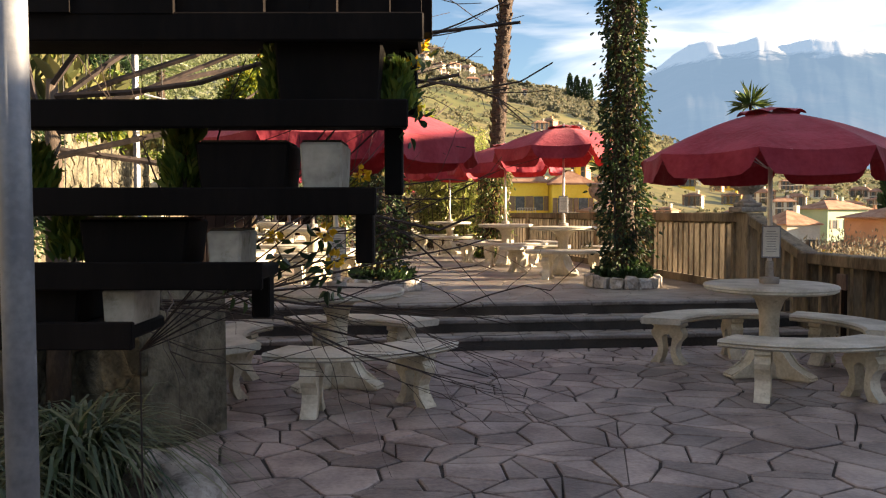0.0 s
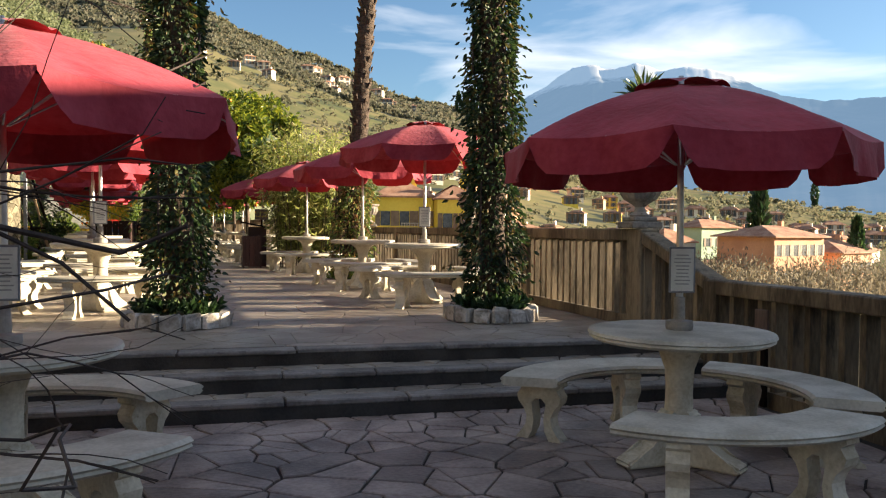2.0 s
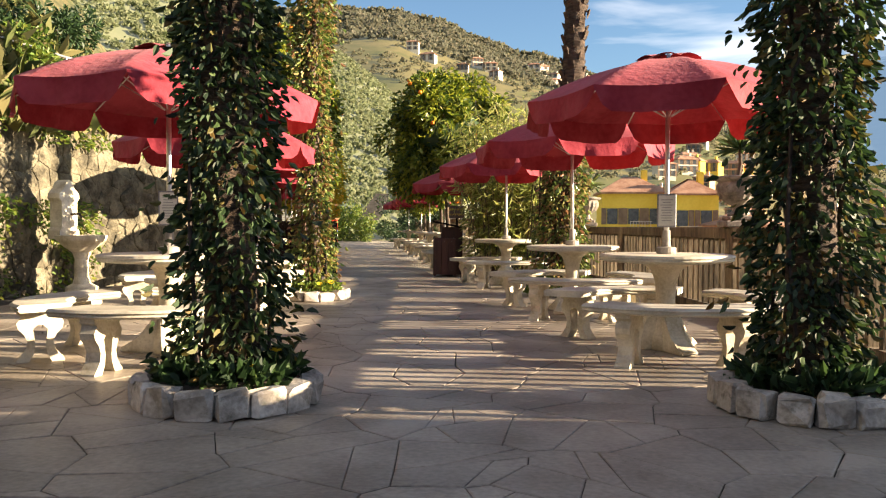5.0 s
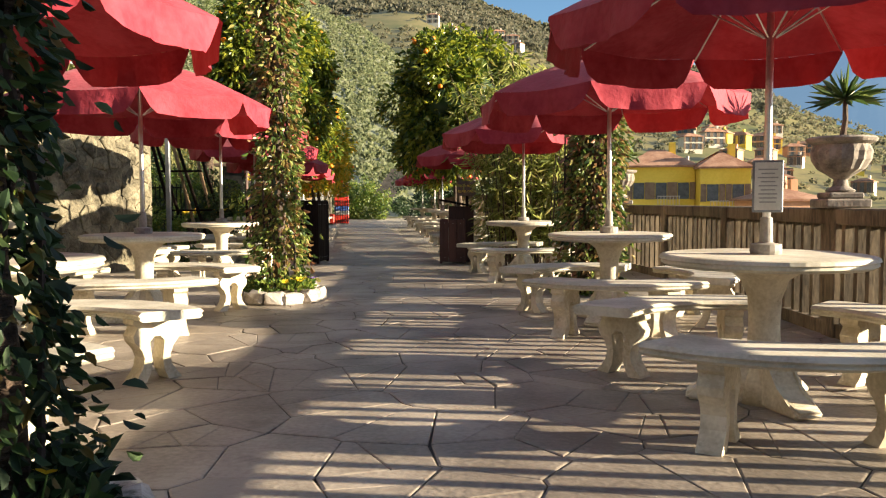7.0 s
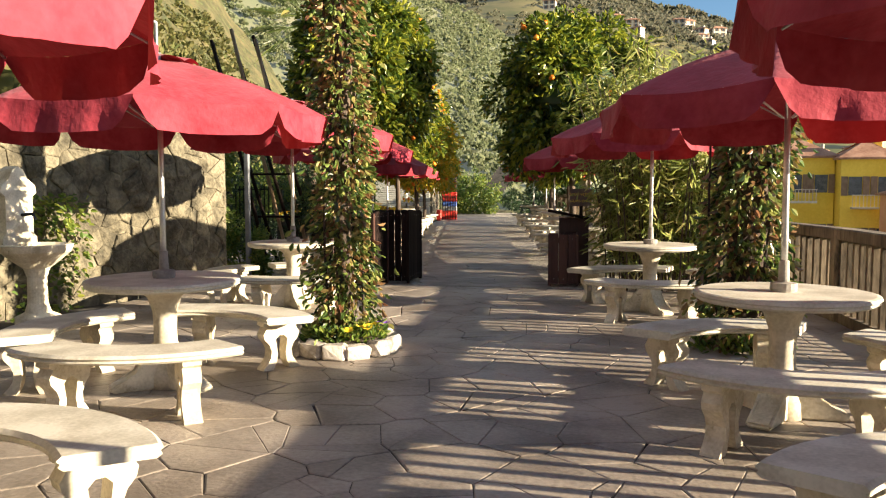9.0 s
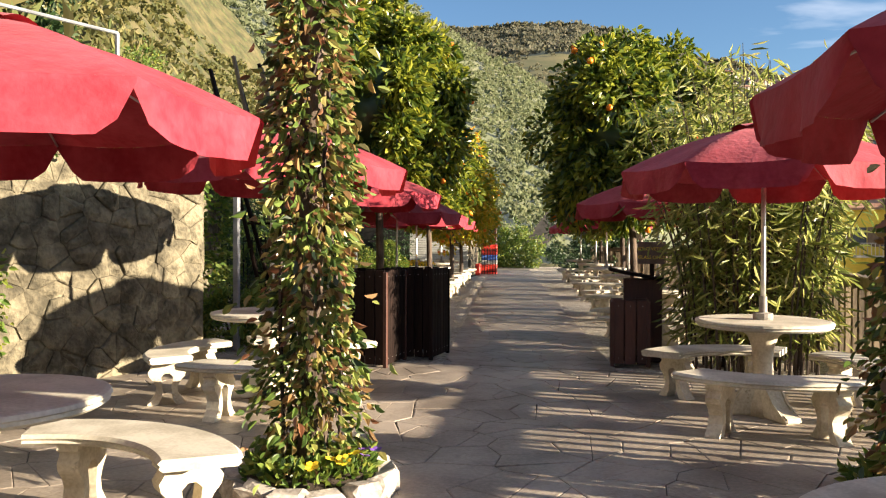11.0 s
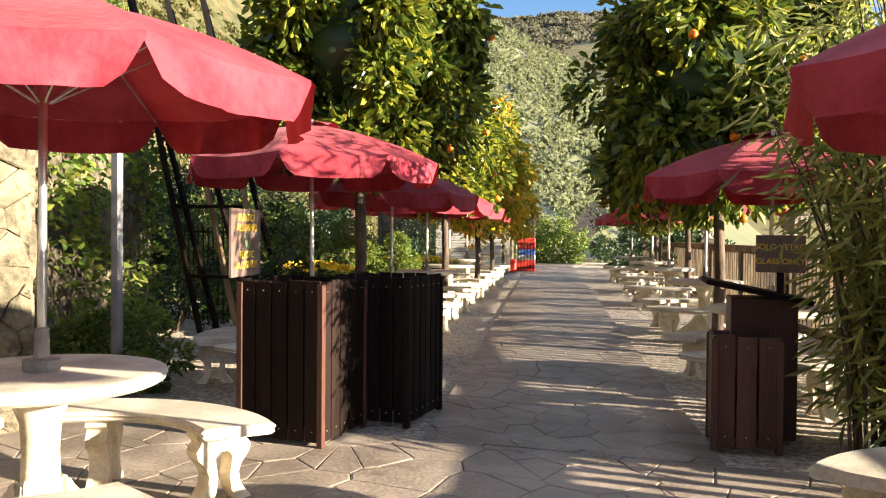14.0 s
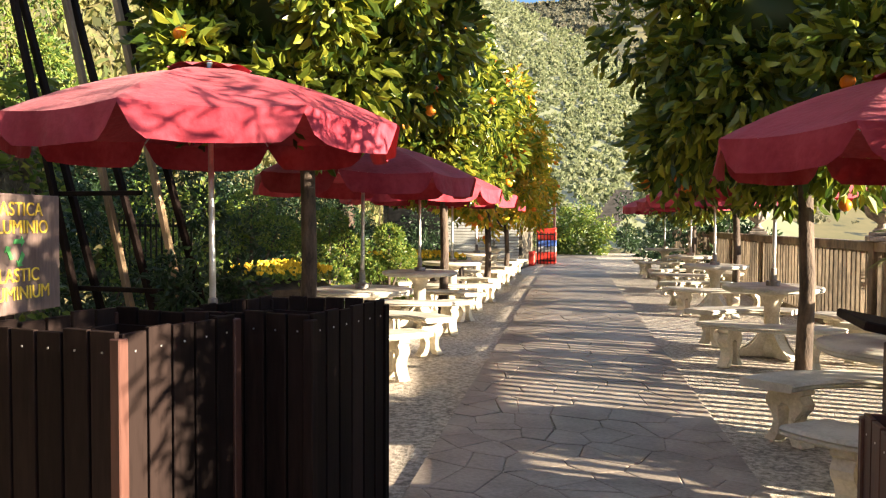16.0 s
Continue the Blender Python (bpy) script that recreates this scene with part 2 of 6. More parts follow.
L_PALM = leafy("palm_frond", [(0.04, 0.075, 0.02), (0.08, 0.12, 0.03), (0.16, 0.18, 0.05)], 0.3, 0.4)
L_OLIVE = leafy("olive_crown", [(0.135, 0.16, 0.08), (0.16, 0.185, 0.095), (0.185, 0.205, 0.11), (0.20, 0.205, 0.115)], 0.45, 0.9)
# distance haze is put into these crowns as paler tones
L_FARTREE = leafy("far_tree_crown", [(0.10, 0.11, 0.065), (0.135, 0.13, 0.08), (0.17, 0.145, 0.09)], 0.45, 0.9)


# ---- mesh helpers ----
def thing(name, m=None, label="", category="", group="", kind=""):
    ob = new(name)
    ob.empty_display_size = 0.1
    if m is not None:
        ob.matrix_world = m
    return tagged(ob, label, category, group, kind)


def link(name, me, parent=None, label="", m=None, kind=""):
    ob = new(name, me)
    if parent is not None:
        ob.parent = parent
    if m is not None:
        ob.matrix_local = m
    return tagged(ob, label, kind=kind)


def mesh_of(name, bm, material, smooth=False):
    me = bpy.data.meshes.new(name)
    bmesh.ops.recalc_face_normals(bm, faces=bm.faces)
    bm.to_mesh(me)
    bm.free()
    me.materials.append(material)
    if smooth:
        me.polygons.foreach_set("use_smooth", [True] * len(me.polygons))
    return me


def part(name, bm, material, parent=None, label="", smooth=False, m=None, kind=""):
    return link(name, mesh_of(name, bm, material, smooth), parent, label, m, kind)


def raw_mesh(name, verts, faces, material, smooth=False):
    """Mesh from numpy arrays; all faces have the same number of corners."""
    verts, faces = np.asarray(verts, dtype=np.float32), np.asarray(faces, dtype=np.int32)
    me = bpy.data.meshes.new(name)
    k = faces.shape[1]
    me.vertices.add(len(verts))
    me.vertices.foreach_set("co", verts.ravel())
    me.loops.add(faces.size)
    me.loops.foreach_set("vertex_index", faces.ravel())
    me.polygons.add(len(faces))
    me.polygons.foreach_set("loop_start", np.arange(0, faces.size, k, dtype=np.int32))
    me.polygons.foreach_set("use_smooth", np.full(len(faces), smooth))
    me.update(calc_edges=True)
    me.materials.append(material)
    return me


def box(bm, lo, hi, bevel=0.0, m=None):
    r = bmesh.ops.create_cube(bm, size=1)["verts"]
    c = [(lo[i] + hi[i]) / 2 for i in range(3)]
    d = [hi[i] - lo[i] for i in range(3)]
    for v in r:
        v.co = Vector((c[0] + v.co.x * d[0], c[1] + v.co.y * d[1], c[2] + v.co.z * d[2]))
    if bevel > 0:
        e = list({e for v in r for e in v.link_edges})
        out = bmesh.ops.bevel(bm, geom=e, offset=bevel, segments=1, affect="EDGES")
        r = list({v for f in out["faces"] for v in f.verts} | {v for v in r if v.is_valid})
    if m is not None:
        for v in r:
            v.co = m @ v.co
    return r


def lathe(bm, profile, n=24, c=(0, 0, 0), wob=0.0):
    rings = []
    for r, z in profile:
        rings.append([bm.verts.new((c[0] + r * (1 + wob * math.sin(3 * a)) * math.cos(a), c[1] + r * (1 + wob * math.sin(3 * a)) * math.sin(a), c[2] + z)) for a in [2 * math.pi * i / n for i in range(n)]])
    for a, b in zip(rings, rings[1:]):
        for i in range(n):
            bm.faces.new((a[i], a[(i + 1) % n], b[(i + 1) % n], b[i]))
    bm.faces.new(list(reversed(rings[0])))
    bm.faces.new(rings[-1])


def tube(bm, pts, radii, n=6):
    pts = [Vector(p) for p in pts]
    rings = []
    for i, p in enumerate(pts):
        d = (pts[min(i + 1, len(pts) - 1)] - pts[max(i - 1, 0)]).normalized()
        u = d.cross(Vector((0.3, 0.9, 0.1) if abs(d.z) > 0.8 else (0, 0, 1))).normalized()
        w = d.cross(u)
        r = radii[i] if isinstance(radii, (list, tuple)) else radii
        rings.append([bm.verts.new(p + r * (math.cos(2 * math.pi * k / n) * u + math.sin(2 * math.pi * k / n) * w)) for k in range(n)])
    for a, b in zip(rings, rings[1:]):
        for k in range(n):
            bm.faces.new((a[k], a[(k + 1) % n], b[(k + 1) % n], b[k]))
    bm.faces.new(list(reversed(rings[0])))
    bm.faces.new(rings[-1])


def prism(bm, outline, y0, y1, m=None):
    """Outline in the xz plane, pushed from y0 to y1."""
    a = [bm.verts.new((x, y0, z)) for x, z in outline]
    b = [bm.verts.new((x, y1, z)) for x, z in outline]
    n = len(outline)
    bm.faces.new(a)
    bm.faces.new(list(reversed(b)))
    for i in range(n):
        bm.faces.new((a[i], b[i], b[(i + 1) % n], a[(i + 1) % n]))
    if m is not None:
        for v in a + b:
            v.co = m @ v.co


RNG = np.random.default_rng(7)


def leaves(name, pos, out, size, material, parent=None, width=0.5, droop=0.5, spread=0.6, label="", fold=0.18, kind="stuff", fine=False):
    """Many small folded leaves at pos, pointing along out with some droop; six corners each, eight where fine."""
    pos, out = np.asarray(pos, float), np.asarray(out, float)
    n = len(pos)
    d = out + RNG.normal(0, spread, (n, 3)) + np.array([0, 0, -droop])
    d /= np.linalg.norm(d, axis=1, keepdims=True) + 1e-9
    u = np.cross(d, RNG.normal(0, 1, (n, 3)))
    u /= np.linalg.norm(u, axis=1, keepdims=True) + 1e-9
    w = np.cross(d, u)
    s = (np.asarray(size)[0] + RNG.random(n) * (size[1] - size[0]))[:, None]
    bend = s * (0.05 + 0.18 * RNG.random((n, 1)) if fine else 0.12)
    tip = pos + d * s - w * bend
    steps_ = ((0.16, 0.26, 0.7), (0.46, 0.46, 1.0), (0.78, 0.29, 0.6)) if fine else ((0.28, 0.42, 1.0), (0.64, 0.40, 0.8))
    rims = [[pos + d * s * a + u * (s * width * b * q) + w * (s * fold * c) for a, b, c in steps_] for q in (1, -1)]
    v = np.stack([pos, *rims[0], tip, *reversed(rims[1])], 1).reshape(-1, 3)
    k = len(steps_)
    b = np.arange(n)[:, None] * (2 * k + 2)
    f = np.concatenate([b + np.arange(k + 2)[None, :], b + np.array([[0] + list(range(k + 1, 2 * k + 2))])])
    return link(name, raw_mesh(name, v, f, material), parent, label, kind=kind)


def ball_points(n, c, r, shell=0.6):
    d = RNG.normal(0, 1, (n, 3))
    d /= np.linalg.norm(d, axis=1, keepdims=True)
    q = (shell + (1 - shell) * RNG.random(n)) ** 0.7
    return np.array(c) + d * np.array(r) * q[:, None], d


def crown_points(n, c, r, clumps, rc, low=-0.75):
    """Points on many small clumps that fill an uneven crown."""
    cc, cd = ball_points(clumps, (0, 0, 0), (1, 1, 1), 0.45)
    cc = cc[cc[:, 2] > low]
    lump = 1 + 0.18 * np.sin(3.1 * cc[:, 0] + 1.7) + 0.15 * np.sin(4.3 * cc[:, 1]) + RNG.normal(0, 0.06, len(cc))
    cc = np.array(c) + cc * lump[:, None] * np.array(r)
    k = RNG.integers(0, len(cc), n)
    rad = rc * (0.6 + 0.8 * RNG.random(len(cc)))[k]
    d = RNG.normal(0, 1, (n, 3))
    d /= np.linalg.norm(d, axis=1, keepdims=True)
    return cc[k] + d * (rad * (0.5 + 0.5 * RNG.random(n)))[:, None], d, cc


def icosphere_template(sub=1):
    bm = bmesh.new()
    bmesh.ops.create_icosphere(bm, subdivisions=sub, radius=1)
    v = np.array([x.co[:] for x in bm.verts])
    bm.verts.index_update()
    f = np.array([[q.index for q in x.verts] for x in bm.faces])
    bm.free()
    return v, f


def blobs(name, centres, radii, material, sub=1, rough_=0.25, parent=None, kind="stuff", flat=0.85):
    """Many uneven rounded crowns far away, in one mesh."""
    tv, tf = icosphere_template(sub)
    n, k = len(centres), len(tv)
    jit = 1 + RNG.normal(0, rough_, (n, k, 1))
    v = np.asarray(centres)[:, None, :] + tv[None] * jit * np.asarray(radii)[:, None, None] * np.array([1, 1, flat])
    f = (np.arange(n) * k)[:, None, None] + tf[None]
    return link(name, raw_mesh(name, v.reshape(-1, 3), f.reshape(-1, 3), material, False), parent, kind=kind)


def cells(x0, y0, x1, y1, size, jitter=0.42, seed=1, keep=None):
    """Irregular stone outlines that fill a rectangle: each cell of a jittered grid, cut halfway to its neighbours."""
    rg = np.random.default_rng(seed)
    nx, ny = max(1, round((x1 - x0) / size)), max(1, round((y1 - y0) / size))
    gx, gy = (x1 - x0) / nx, (y1 - y0) / ny
    pts = {}
    for i in range(-2, nx + 2):
        for j in range(-2, ny + 2):
            off = 0.5 * (j % 2)
            pts[i, j] = np.array((x0 + (i + 0.5 + off + rg.uniform(-jitter, jitter)) * gx, y0 + (j + 0.5 + rg.uniform(-jitter, jitter)) * gy))
    out = []
    for i in range(-1, nx + 1):
        for j in range(-1, ny + 1):
            c = pts[i, j]
            poly = [np.array(q) for q in ((max(x0, c[0] - 3 * gx), max(y0, c[1] - 3 * gy)), (min(x1, c[0] + 3 * gx), max(y0, c[1] - 3 * gy)), (min(x1, c[0] + 3 * gx), min(y1, c[1] + 3 * gy)), (max(x0, c[0] - 3 * gx), min(y1, c[1] + 3 * gy)))]
            if poly[0][0] >= poly[1][0] or poly[0][1] >= poly[2][1]:
                continue
            for di in range(-2, 3):
                for dj in range(-2, 3):
                    q = pts.get((i + di, j + dj))
                    if q is None or (di == 0 and dj == 0):
                        continue
                    nrm, mid = q - c, (q + c) / 2
                    res = []
                    for a, b in zip(poly, poly[1:] + poly[:1]):
                        da, db = (a - mid) @ nrm, (b - mid) @ nrm
                        if da <= 0:
                            res.append(a)
                        if da * db < 0:
                            res.append(a + (b - a) * da / (da - db))
                    poly = res
                    if not poly:
                        break
                if not poly:
                    break
            if len(poly) < 3:
                continue
            g = sum(poly) / len(poly)
            if keep is not None and not keep(g[0], g[1]):
                continue
            out.append((g, poly))
    return out


def stone_bm(bm, g, poly, gap, height, rise=0.0, to=None, rg=random):
    """One stone: outline drawn in by half a joint, with a chamfered edge; to() places it in the world."""
    to = to or (lambda x, y, z: (x, y, z))
    size = max(np.linalg.norm(p - g) for p in poly)
    clean = []
    for p in poly:
        if not clean or np.linalg.norm(p - clean[-1]) > 0.02:
            clean.append(p)
    if len(clean) > 2 and np.linalg.norm(clean[0] - clean[-1]) < 0.02:
        clean.pop()
    if len(clean) < 3:
        return
    def ring(inset, z):
        res = []
        for p in clean:
            d = p - g
            L = max(np.linalg.norm(d), 1e-6)
            res.append(bm.verts.new(to(*(p - d / L * min(inset, L * 0.6)), z)))
        return res
    tilt = rg.uniform(-0.15, 0.15) * height
    a, b, c = ring(gap, 0), ring(gap, height * 0.75 + tilt), ring(gap + 0.012 + rise * 0.3, height + tilt)
    n = len(clean)
    for lo, hi in ((a, b), (b, c)):
        for k in range(n):
            bm.faces.new((lo[k], lo[(k + 1) % n], hi[(k + 1) % n], hi[k]))
    if rise > 0:
        top = bm.verts.new(to(g[0], g[1], height + rise))
        for k in range(n):
            bm.faces.new((c[k], c[(k + 1) % n], top))
    else:
        bm.faces.new(c)


# ---- the line of the path: it bends to the left of the terrace's axis ----
PATH_DX = -0.178


# ---- ground and terraces ----
def grid_mesh(name, xs, ys, zf, material, smooth=True):
    X, Y = np.meshgrid(xs, ys, indexing="ij")
    Z = zf(X, Y)
    v = np.stack([X, Y, Z], -1).reshape(-1, 3)
    i, j = np.meshgrid(np.arange(len(xs) - 1), np.arange(len(ys) - 1), indexing="ij")
    a = (i * len(ys) + j).ravel()
    f = np.stack([a, a + len(ys), a + len(ys) + 1, a + 1], 1)
    return raw_mesh(name, v, f, material, smooth)


M_GROUND = surface("valley_ground", (0.10, 0.11, 0.06), (0.22, 0.20, 0.12), 0.95, 0.05, 1.2, 0.5, depth=0.2, dirt=(0.16, 0.12, 0.08))
g = link("ground", grid_mesh("ground", np.concatenate([[-4500, -1500, -500, -120], np.linspace(-40, 60, 12), [120, 500, 1500, 4500]]), np.concatenate([[-4500, -1500, -400, -60], np.linspace(-20, 70, 10), [150, 500, 1500, 4500]]), lambda X, Y: -9 + 0 * X, M_GROUND))
tagged(g, "wooded valley floor far below the terrace", "ground", kind="structure")

floor_low = thing("floor_lower", None, "lower terrace floor of irregular purple-grey flagstones", "floor", kind="structure")
bm = bmesh.new()
box(bm, (-6, -4, -9), (6.7, 11.3, -0.018))
part("bed", bm, M_JOINT, floor_low)
floor_up = thing("floor_upper", None, "upper terrace floor of brown-grey crazy paving", "floor", kind="structure")
bm = bmesh.new()
box(bm, (-9, 11.38, -9), (6.55, 24.2, H - 0.016))
part("bed", bm, M_JOINT, floor_up)
gravel = thing("ground_gravel", None, "pale gravel beside the paved path", "gravel", kind="structure")
bm = bmesh.new()
vs = [bm.verts.new(p) for p in ((-16, 24.21, H - 0.02), (6.4, 24.21, H - 0.02), (1.6, 62, H - 0.02), (-22, 62, H - 0.02))]
ex = bmesh.ops.extrude_face_region(bm, geom=[bm.faces.new(vs)])
for e in ex["geom"]:
    if isinstance(e, bmesh.types.BMVert):
        e.co.z = -9
part("gravel_bed", bm, M_GRAVEL, gravel)

# steps: three dark risers with a paler stone edge
steps = thing("steps", None, "three wide stone steps with darker risers and paler edge stones", "steps", kind="structure")
for k in range(3):
    y0, z0, z1 = TREAD[k], H / 3 * k, H / 3 * (k + 1)
    y1 = TREAD[k + 1] + 0.02 if k < 2 else 11.75
    bm = bmesh.new()
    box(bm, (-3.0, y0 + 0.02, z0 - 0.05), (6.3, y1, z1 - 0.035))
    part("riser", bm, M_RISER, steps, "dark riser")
    x = -3.0
    while x < 6.3:
        w = random.uniform(0.7, 1.5)
        bm = bmesh.new()
        dz, dy = random.uniform(-0.004, 0.004), random.uniform(-0.008, 0.008)
        box(bm, (x + 0.006, y0 + dy, z1 - 0.04), (min(x + w, 6.3) - 0.006, y0 + 0.17, z1 + dz), 0.009)
        part("edge_stone", bm, M_STEP, steps)
        x += w
    if k < 2:
        for gq, poly in cells(-3.0, y0 + 0.17, 6.3, y1 - 0.02, 0.26, seed=20 + k):
            bm = bmesh.new()
            stone_bm(bm, gq, poly, 0.006, 0.03, to=lambda a, b, c, z=z1: (a, b, z - 0.034 + c))
            part("tread_stone", bm, M_FLAG_UP, steps)


# ---- balustrade of plank-shaped cast slats ----
def railing(p0, p1, z0, z1, lead, top0, top1, name, pitch=0.175, gap=0.12):
    """A straight stretch: kerb, slats, top beam and posts. z: ground; top: height of the beam's upper face."""
    a, b = Vector((*p0, 0)), Vector((*p1, 0))
    L = (b - a).length
    ang = math.degrees(math.atan2(b.y - a.y, b.x - a.x))
    r = thing(name, pose(a.x, a.y, 0, 0, 0, ang), lead, "railing", "balustrade stretches", "structure")
    def zz(x, q0, q1):
        return q0 + (q1 - q0) * x / L
    bm = bmesh.new()
    prism(bm, [(0, zz(0, z0, z1) - 0.3), (L, zz(L, z0, z1) - 0.3), (L, z1 + 0.11), (0, z0 + 0.11)], -0.09, 0.09)
    part("kerb", bm, M_RAIL, r)
    bm = bmesh.new()
    prism(bm, [(0, top0 - 0.125), (L, top1 - 0.125), (L, top1), (0, top0)], -0.10, 0.10)
    bmesh.ops.bevel(bm, geom=bm.edges[:], offset=0.012, segments=1, affect="EDGES")
    part("top_beam", bm, M_RAIL, r)
    n = max(1, round(L / pitch))
    for i in range(n):
        x0, x1 = (i + 0.5) * L / n - (pitch - gap) / 2, (i + 0.5) * L / n + (pitch - gap) / 2
        bm = bmesh.new()
        t = random.uniform(-0.008, 0.008)
        prism(bm, [(x0, zz(x0, z0, z1) + 0.10), (x1, zz(x1, z0, z1) + 0.10), (x1, zz(x1, top0, top1) - 0.12), (x0, zz(x0, top0, top1) - 0.12)], -0.062 + t, 0.062 + t)
        part("slat", bm, M_RAIL, r)
    for x in [q for q in (0.0, L)] + [L * k / max(1, round(L / 2.6)) for k in range(1, max(1, round(L / 2.6)))]:
        bm = bmesh.new()
        box(bm, (x - 0.09, -0.112, zz(x, z0, z1) - 0.2), (x + 0.09, 0.112, zz(x, top0, top1) - 0.003), 0.012)
        part("post", bm, M_RAIL, r)
    return r


RAIL = [(6.36, 12.25), (6.22, 15.0), (5.80, 22.0), (5.44, 24.0), (4.35, 30.0), (2.25, 41.0), (0.4, 52.0)]
railing((6.75, 1.5), (6.45, 11.0), 0, 0, "weathered plank-like balustrade of the lower terrace", 0.94, 0.94, "railing_lower")
railing((6.45, 11.0), (6.36, 12.15), 0, H, "sloping balustrade beside the steps", 0.94, 1.38, "railing_slope")
for (a, b) in zip(RAIL, RAIL[1:]):
    railing(a, b, H, H, "weathered plank-like balustrade with streaked slats", 1.38 if a[1] < 25 else 1.63, 1.38 if b[1] < 25 else 1.63, "railing_upper")


# ---- stone tables, benches, umbrellas ----
def build_table(m):
    t = thing("stone_table", m, "round cream cast-stone pedestal table", "table", "stone terrace tables")
    bm = bmesh.new()
    lathe(bm, [(0.42, 0.715), (0.505, 0.722), (0.530, 0.738), (0.527, 0.752), (0.538, 0.760), (0.530, 0.777), (0.507, 0.782)], 48)
    part("tabletop", bm, M_STONE, t, smooth=False)
    bm = bmesh.new()
    lathe(bm, [(0.13, 0.0), (0.125, 0.10), (0.085, 0.26), (0.078, 0.42), (0.085, 0.55), (0.12, 0.65), (0.19, 0.70), (0.26, 0.716)], 20)
    part("pedestal", bm, M_STONE_LEG, t, smooth=True)
    for k in range(3):
        bm = bmesh.new()
        out = [(0.06, 0.0), (0.38, 0.0), (0.395, 0.03), (0.36, 0.055), (0.28, 0.075), (0.21, 0.12), (0.15, 0.20), (0.10, 0.30), (0.06, 0.32)]
        prism(bm, out, -0.075, 0.075, pose(0, 0, 0, 0, 0, 30 + 120 * k))
        bmesh.ops.bevel(bm, geom=bm.edges[:], offset=0.014, segments=2, affect="EDGES")
        part("foot", bm, M_STONE_LEG, t)
    return t


def build_bench(m):
    """Curved bench; its own origin lies under the middle of the seat, the table on the -x side."""
    t = thing("curved_bench", m, "curved cream cast-stone bench with scrolled legs", "bench", "curved stone benches")
    ri, ro, half = 0.70, 1.08, radians(42)
    n = 18
    bm = bmesh.new()
    prof = [(ri + 0.02, 0.385), (ro - 0.02, 0.385), (ro, 0.40), (ro - 0.008, 0.412), (ro + 0.006, 0.425), (ro - 0.015, 0.442), (ri + 0.015, 0.442), (ri - 0.006, 0.425), (ri + 0.008, 0.412), (ri, 0.40)]
    rings = []
    for i in range(n + 1):
        a = -half + 2 * half * i / n
        end = 1 - 0.05 * (abs(a) / half) ** 6
        rings.append([bm.verts.new((((ri + ro) / 2 + (r - (ri + ro) / 2) * end) * math.cos(a) - 0.885, ((ri + ro) / 2 + (r - (ri + ro) / 2) * end) * math.sin(a), z)) for r, z in prof])
    k = len(prof)
    for a, b in zip(rings, rings[1:]):
        for i in range(k):
            bm.faces.new((a[i], a[(i + 1) % k], b[(i + 1) % k], b[i]))
    bm.faces.new(list(reversed(rings[0])))
    bm.faces.new(rings[-1])
    part("seat", bm, M_STONE, t)
    half_out = [(0.0, 0.386), (0.15, 0.386), (0.155, 0.355), (0.125, 0.335), (0.135, 0.315), (0.155, 0.285), (0.145, 0.245), (0.105, 0.20), (0.085, 0.15), (0.095, 0.09), (0.13, 0.04), (0.155, 0.015), (0.16, 0.0), (0.075, 0.0), (0.045, 0.06), (0.035, 0.13), (0.045, 0.20), (0.05, 0.24), (0.02, 0.27), (0.0, 0.27)]
    outline = half_out + [(-x, z) for x, z in reversed(half_out[1:-1])]
    for s in (-1, 1):
        a = s * radians(25)
        bm = bmesh.new()
        prism(bm, outline, -0.055, 0.055, pose(0.885 * math.cos(a) - 0.885, 0.885 * math.sin(a), 0, 0, 0, math.degrees(a)))
        sharp = [e for e in bm.edges if len(e.link_faces) == 2 and e.calc_face_angle(0) > 1.2]
        bmesh.ops.bevel(bm, geom=sharp, offset=0.012, segments=1, affect="EDGES")
        part("leg", bm, M_STONE_LEG, t)
    return t


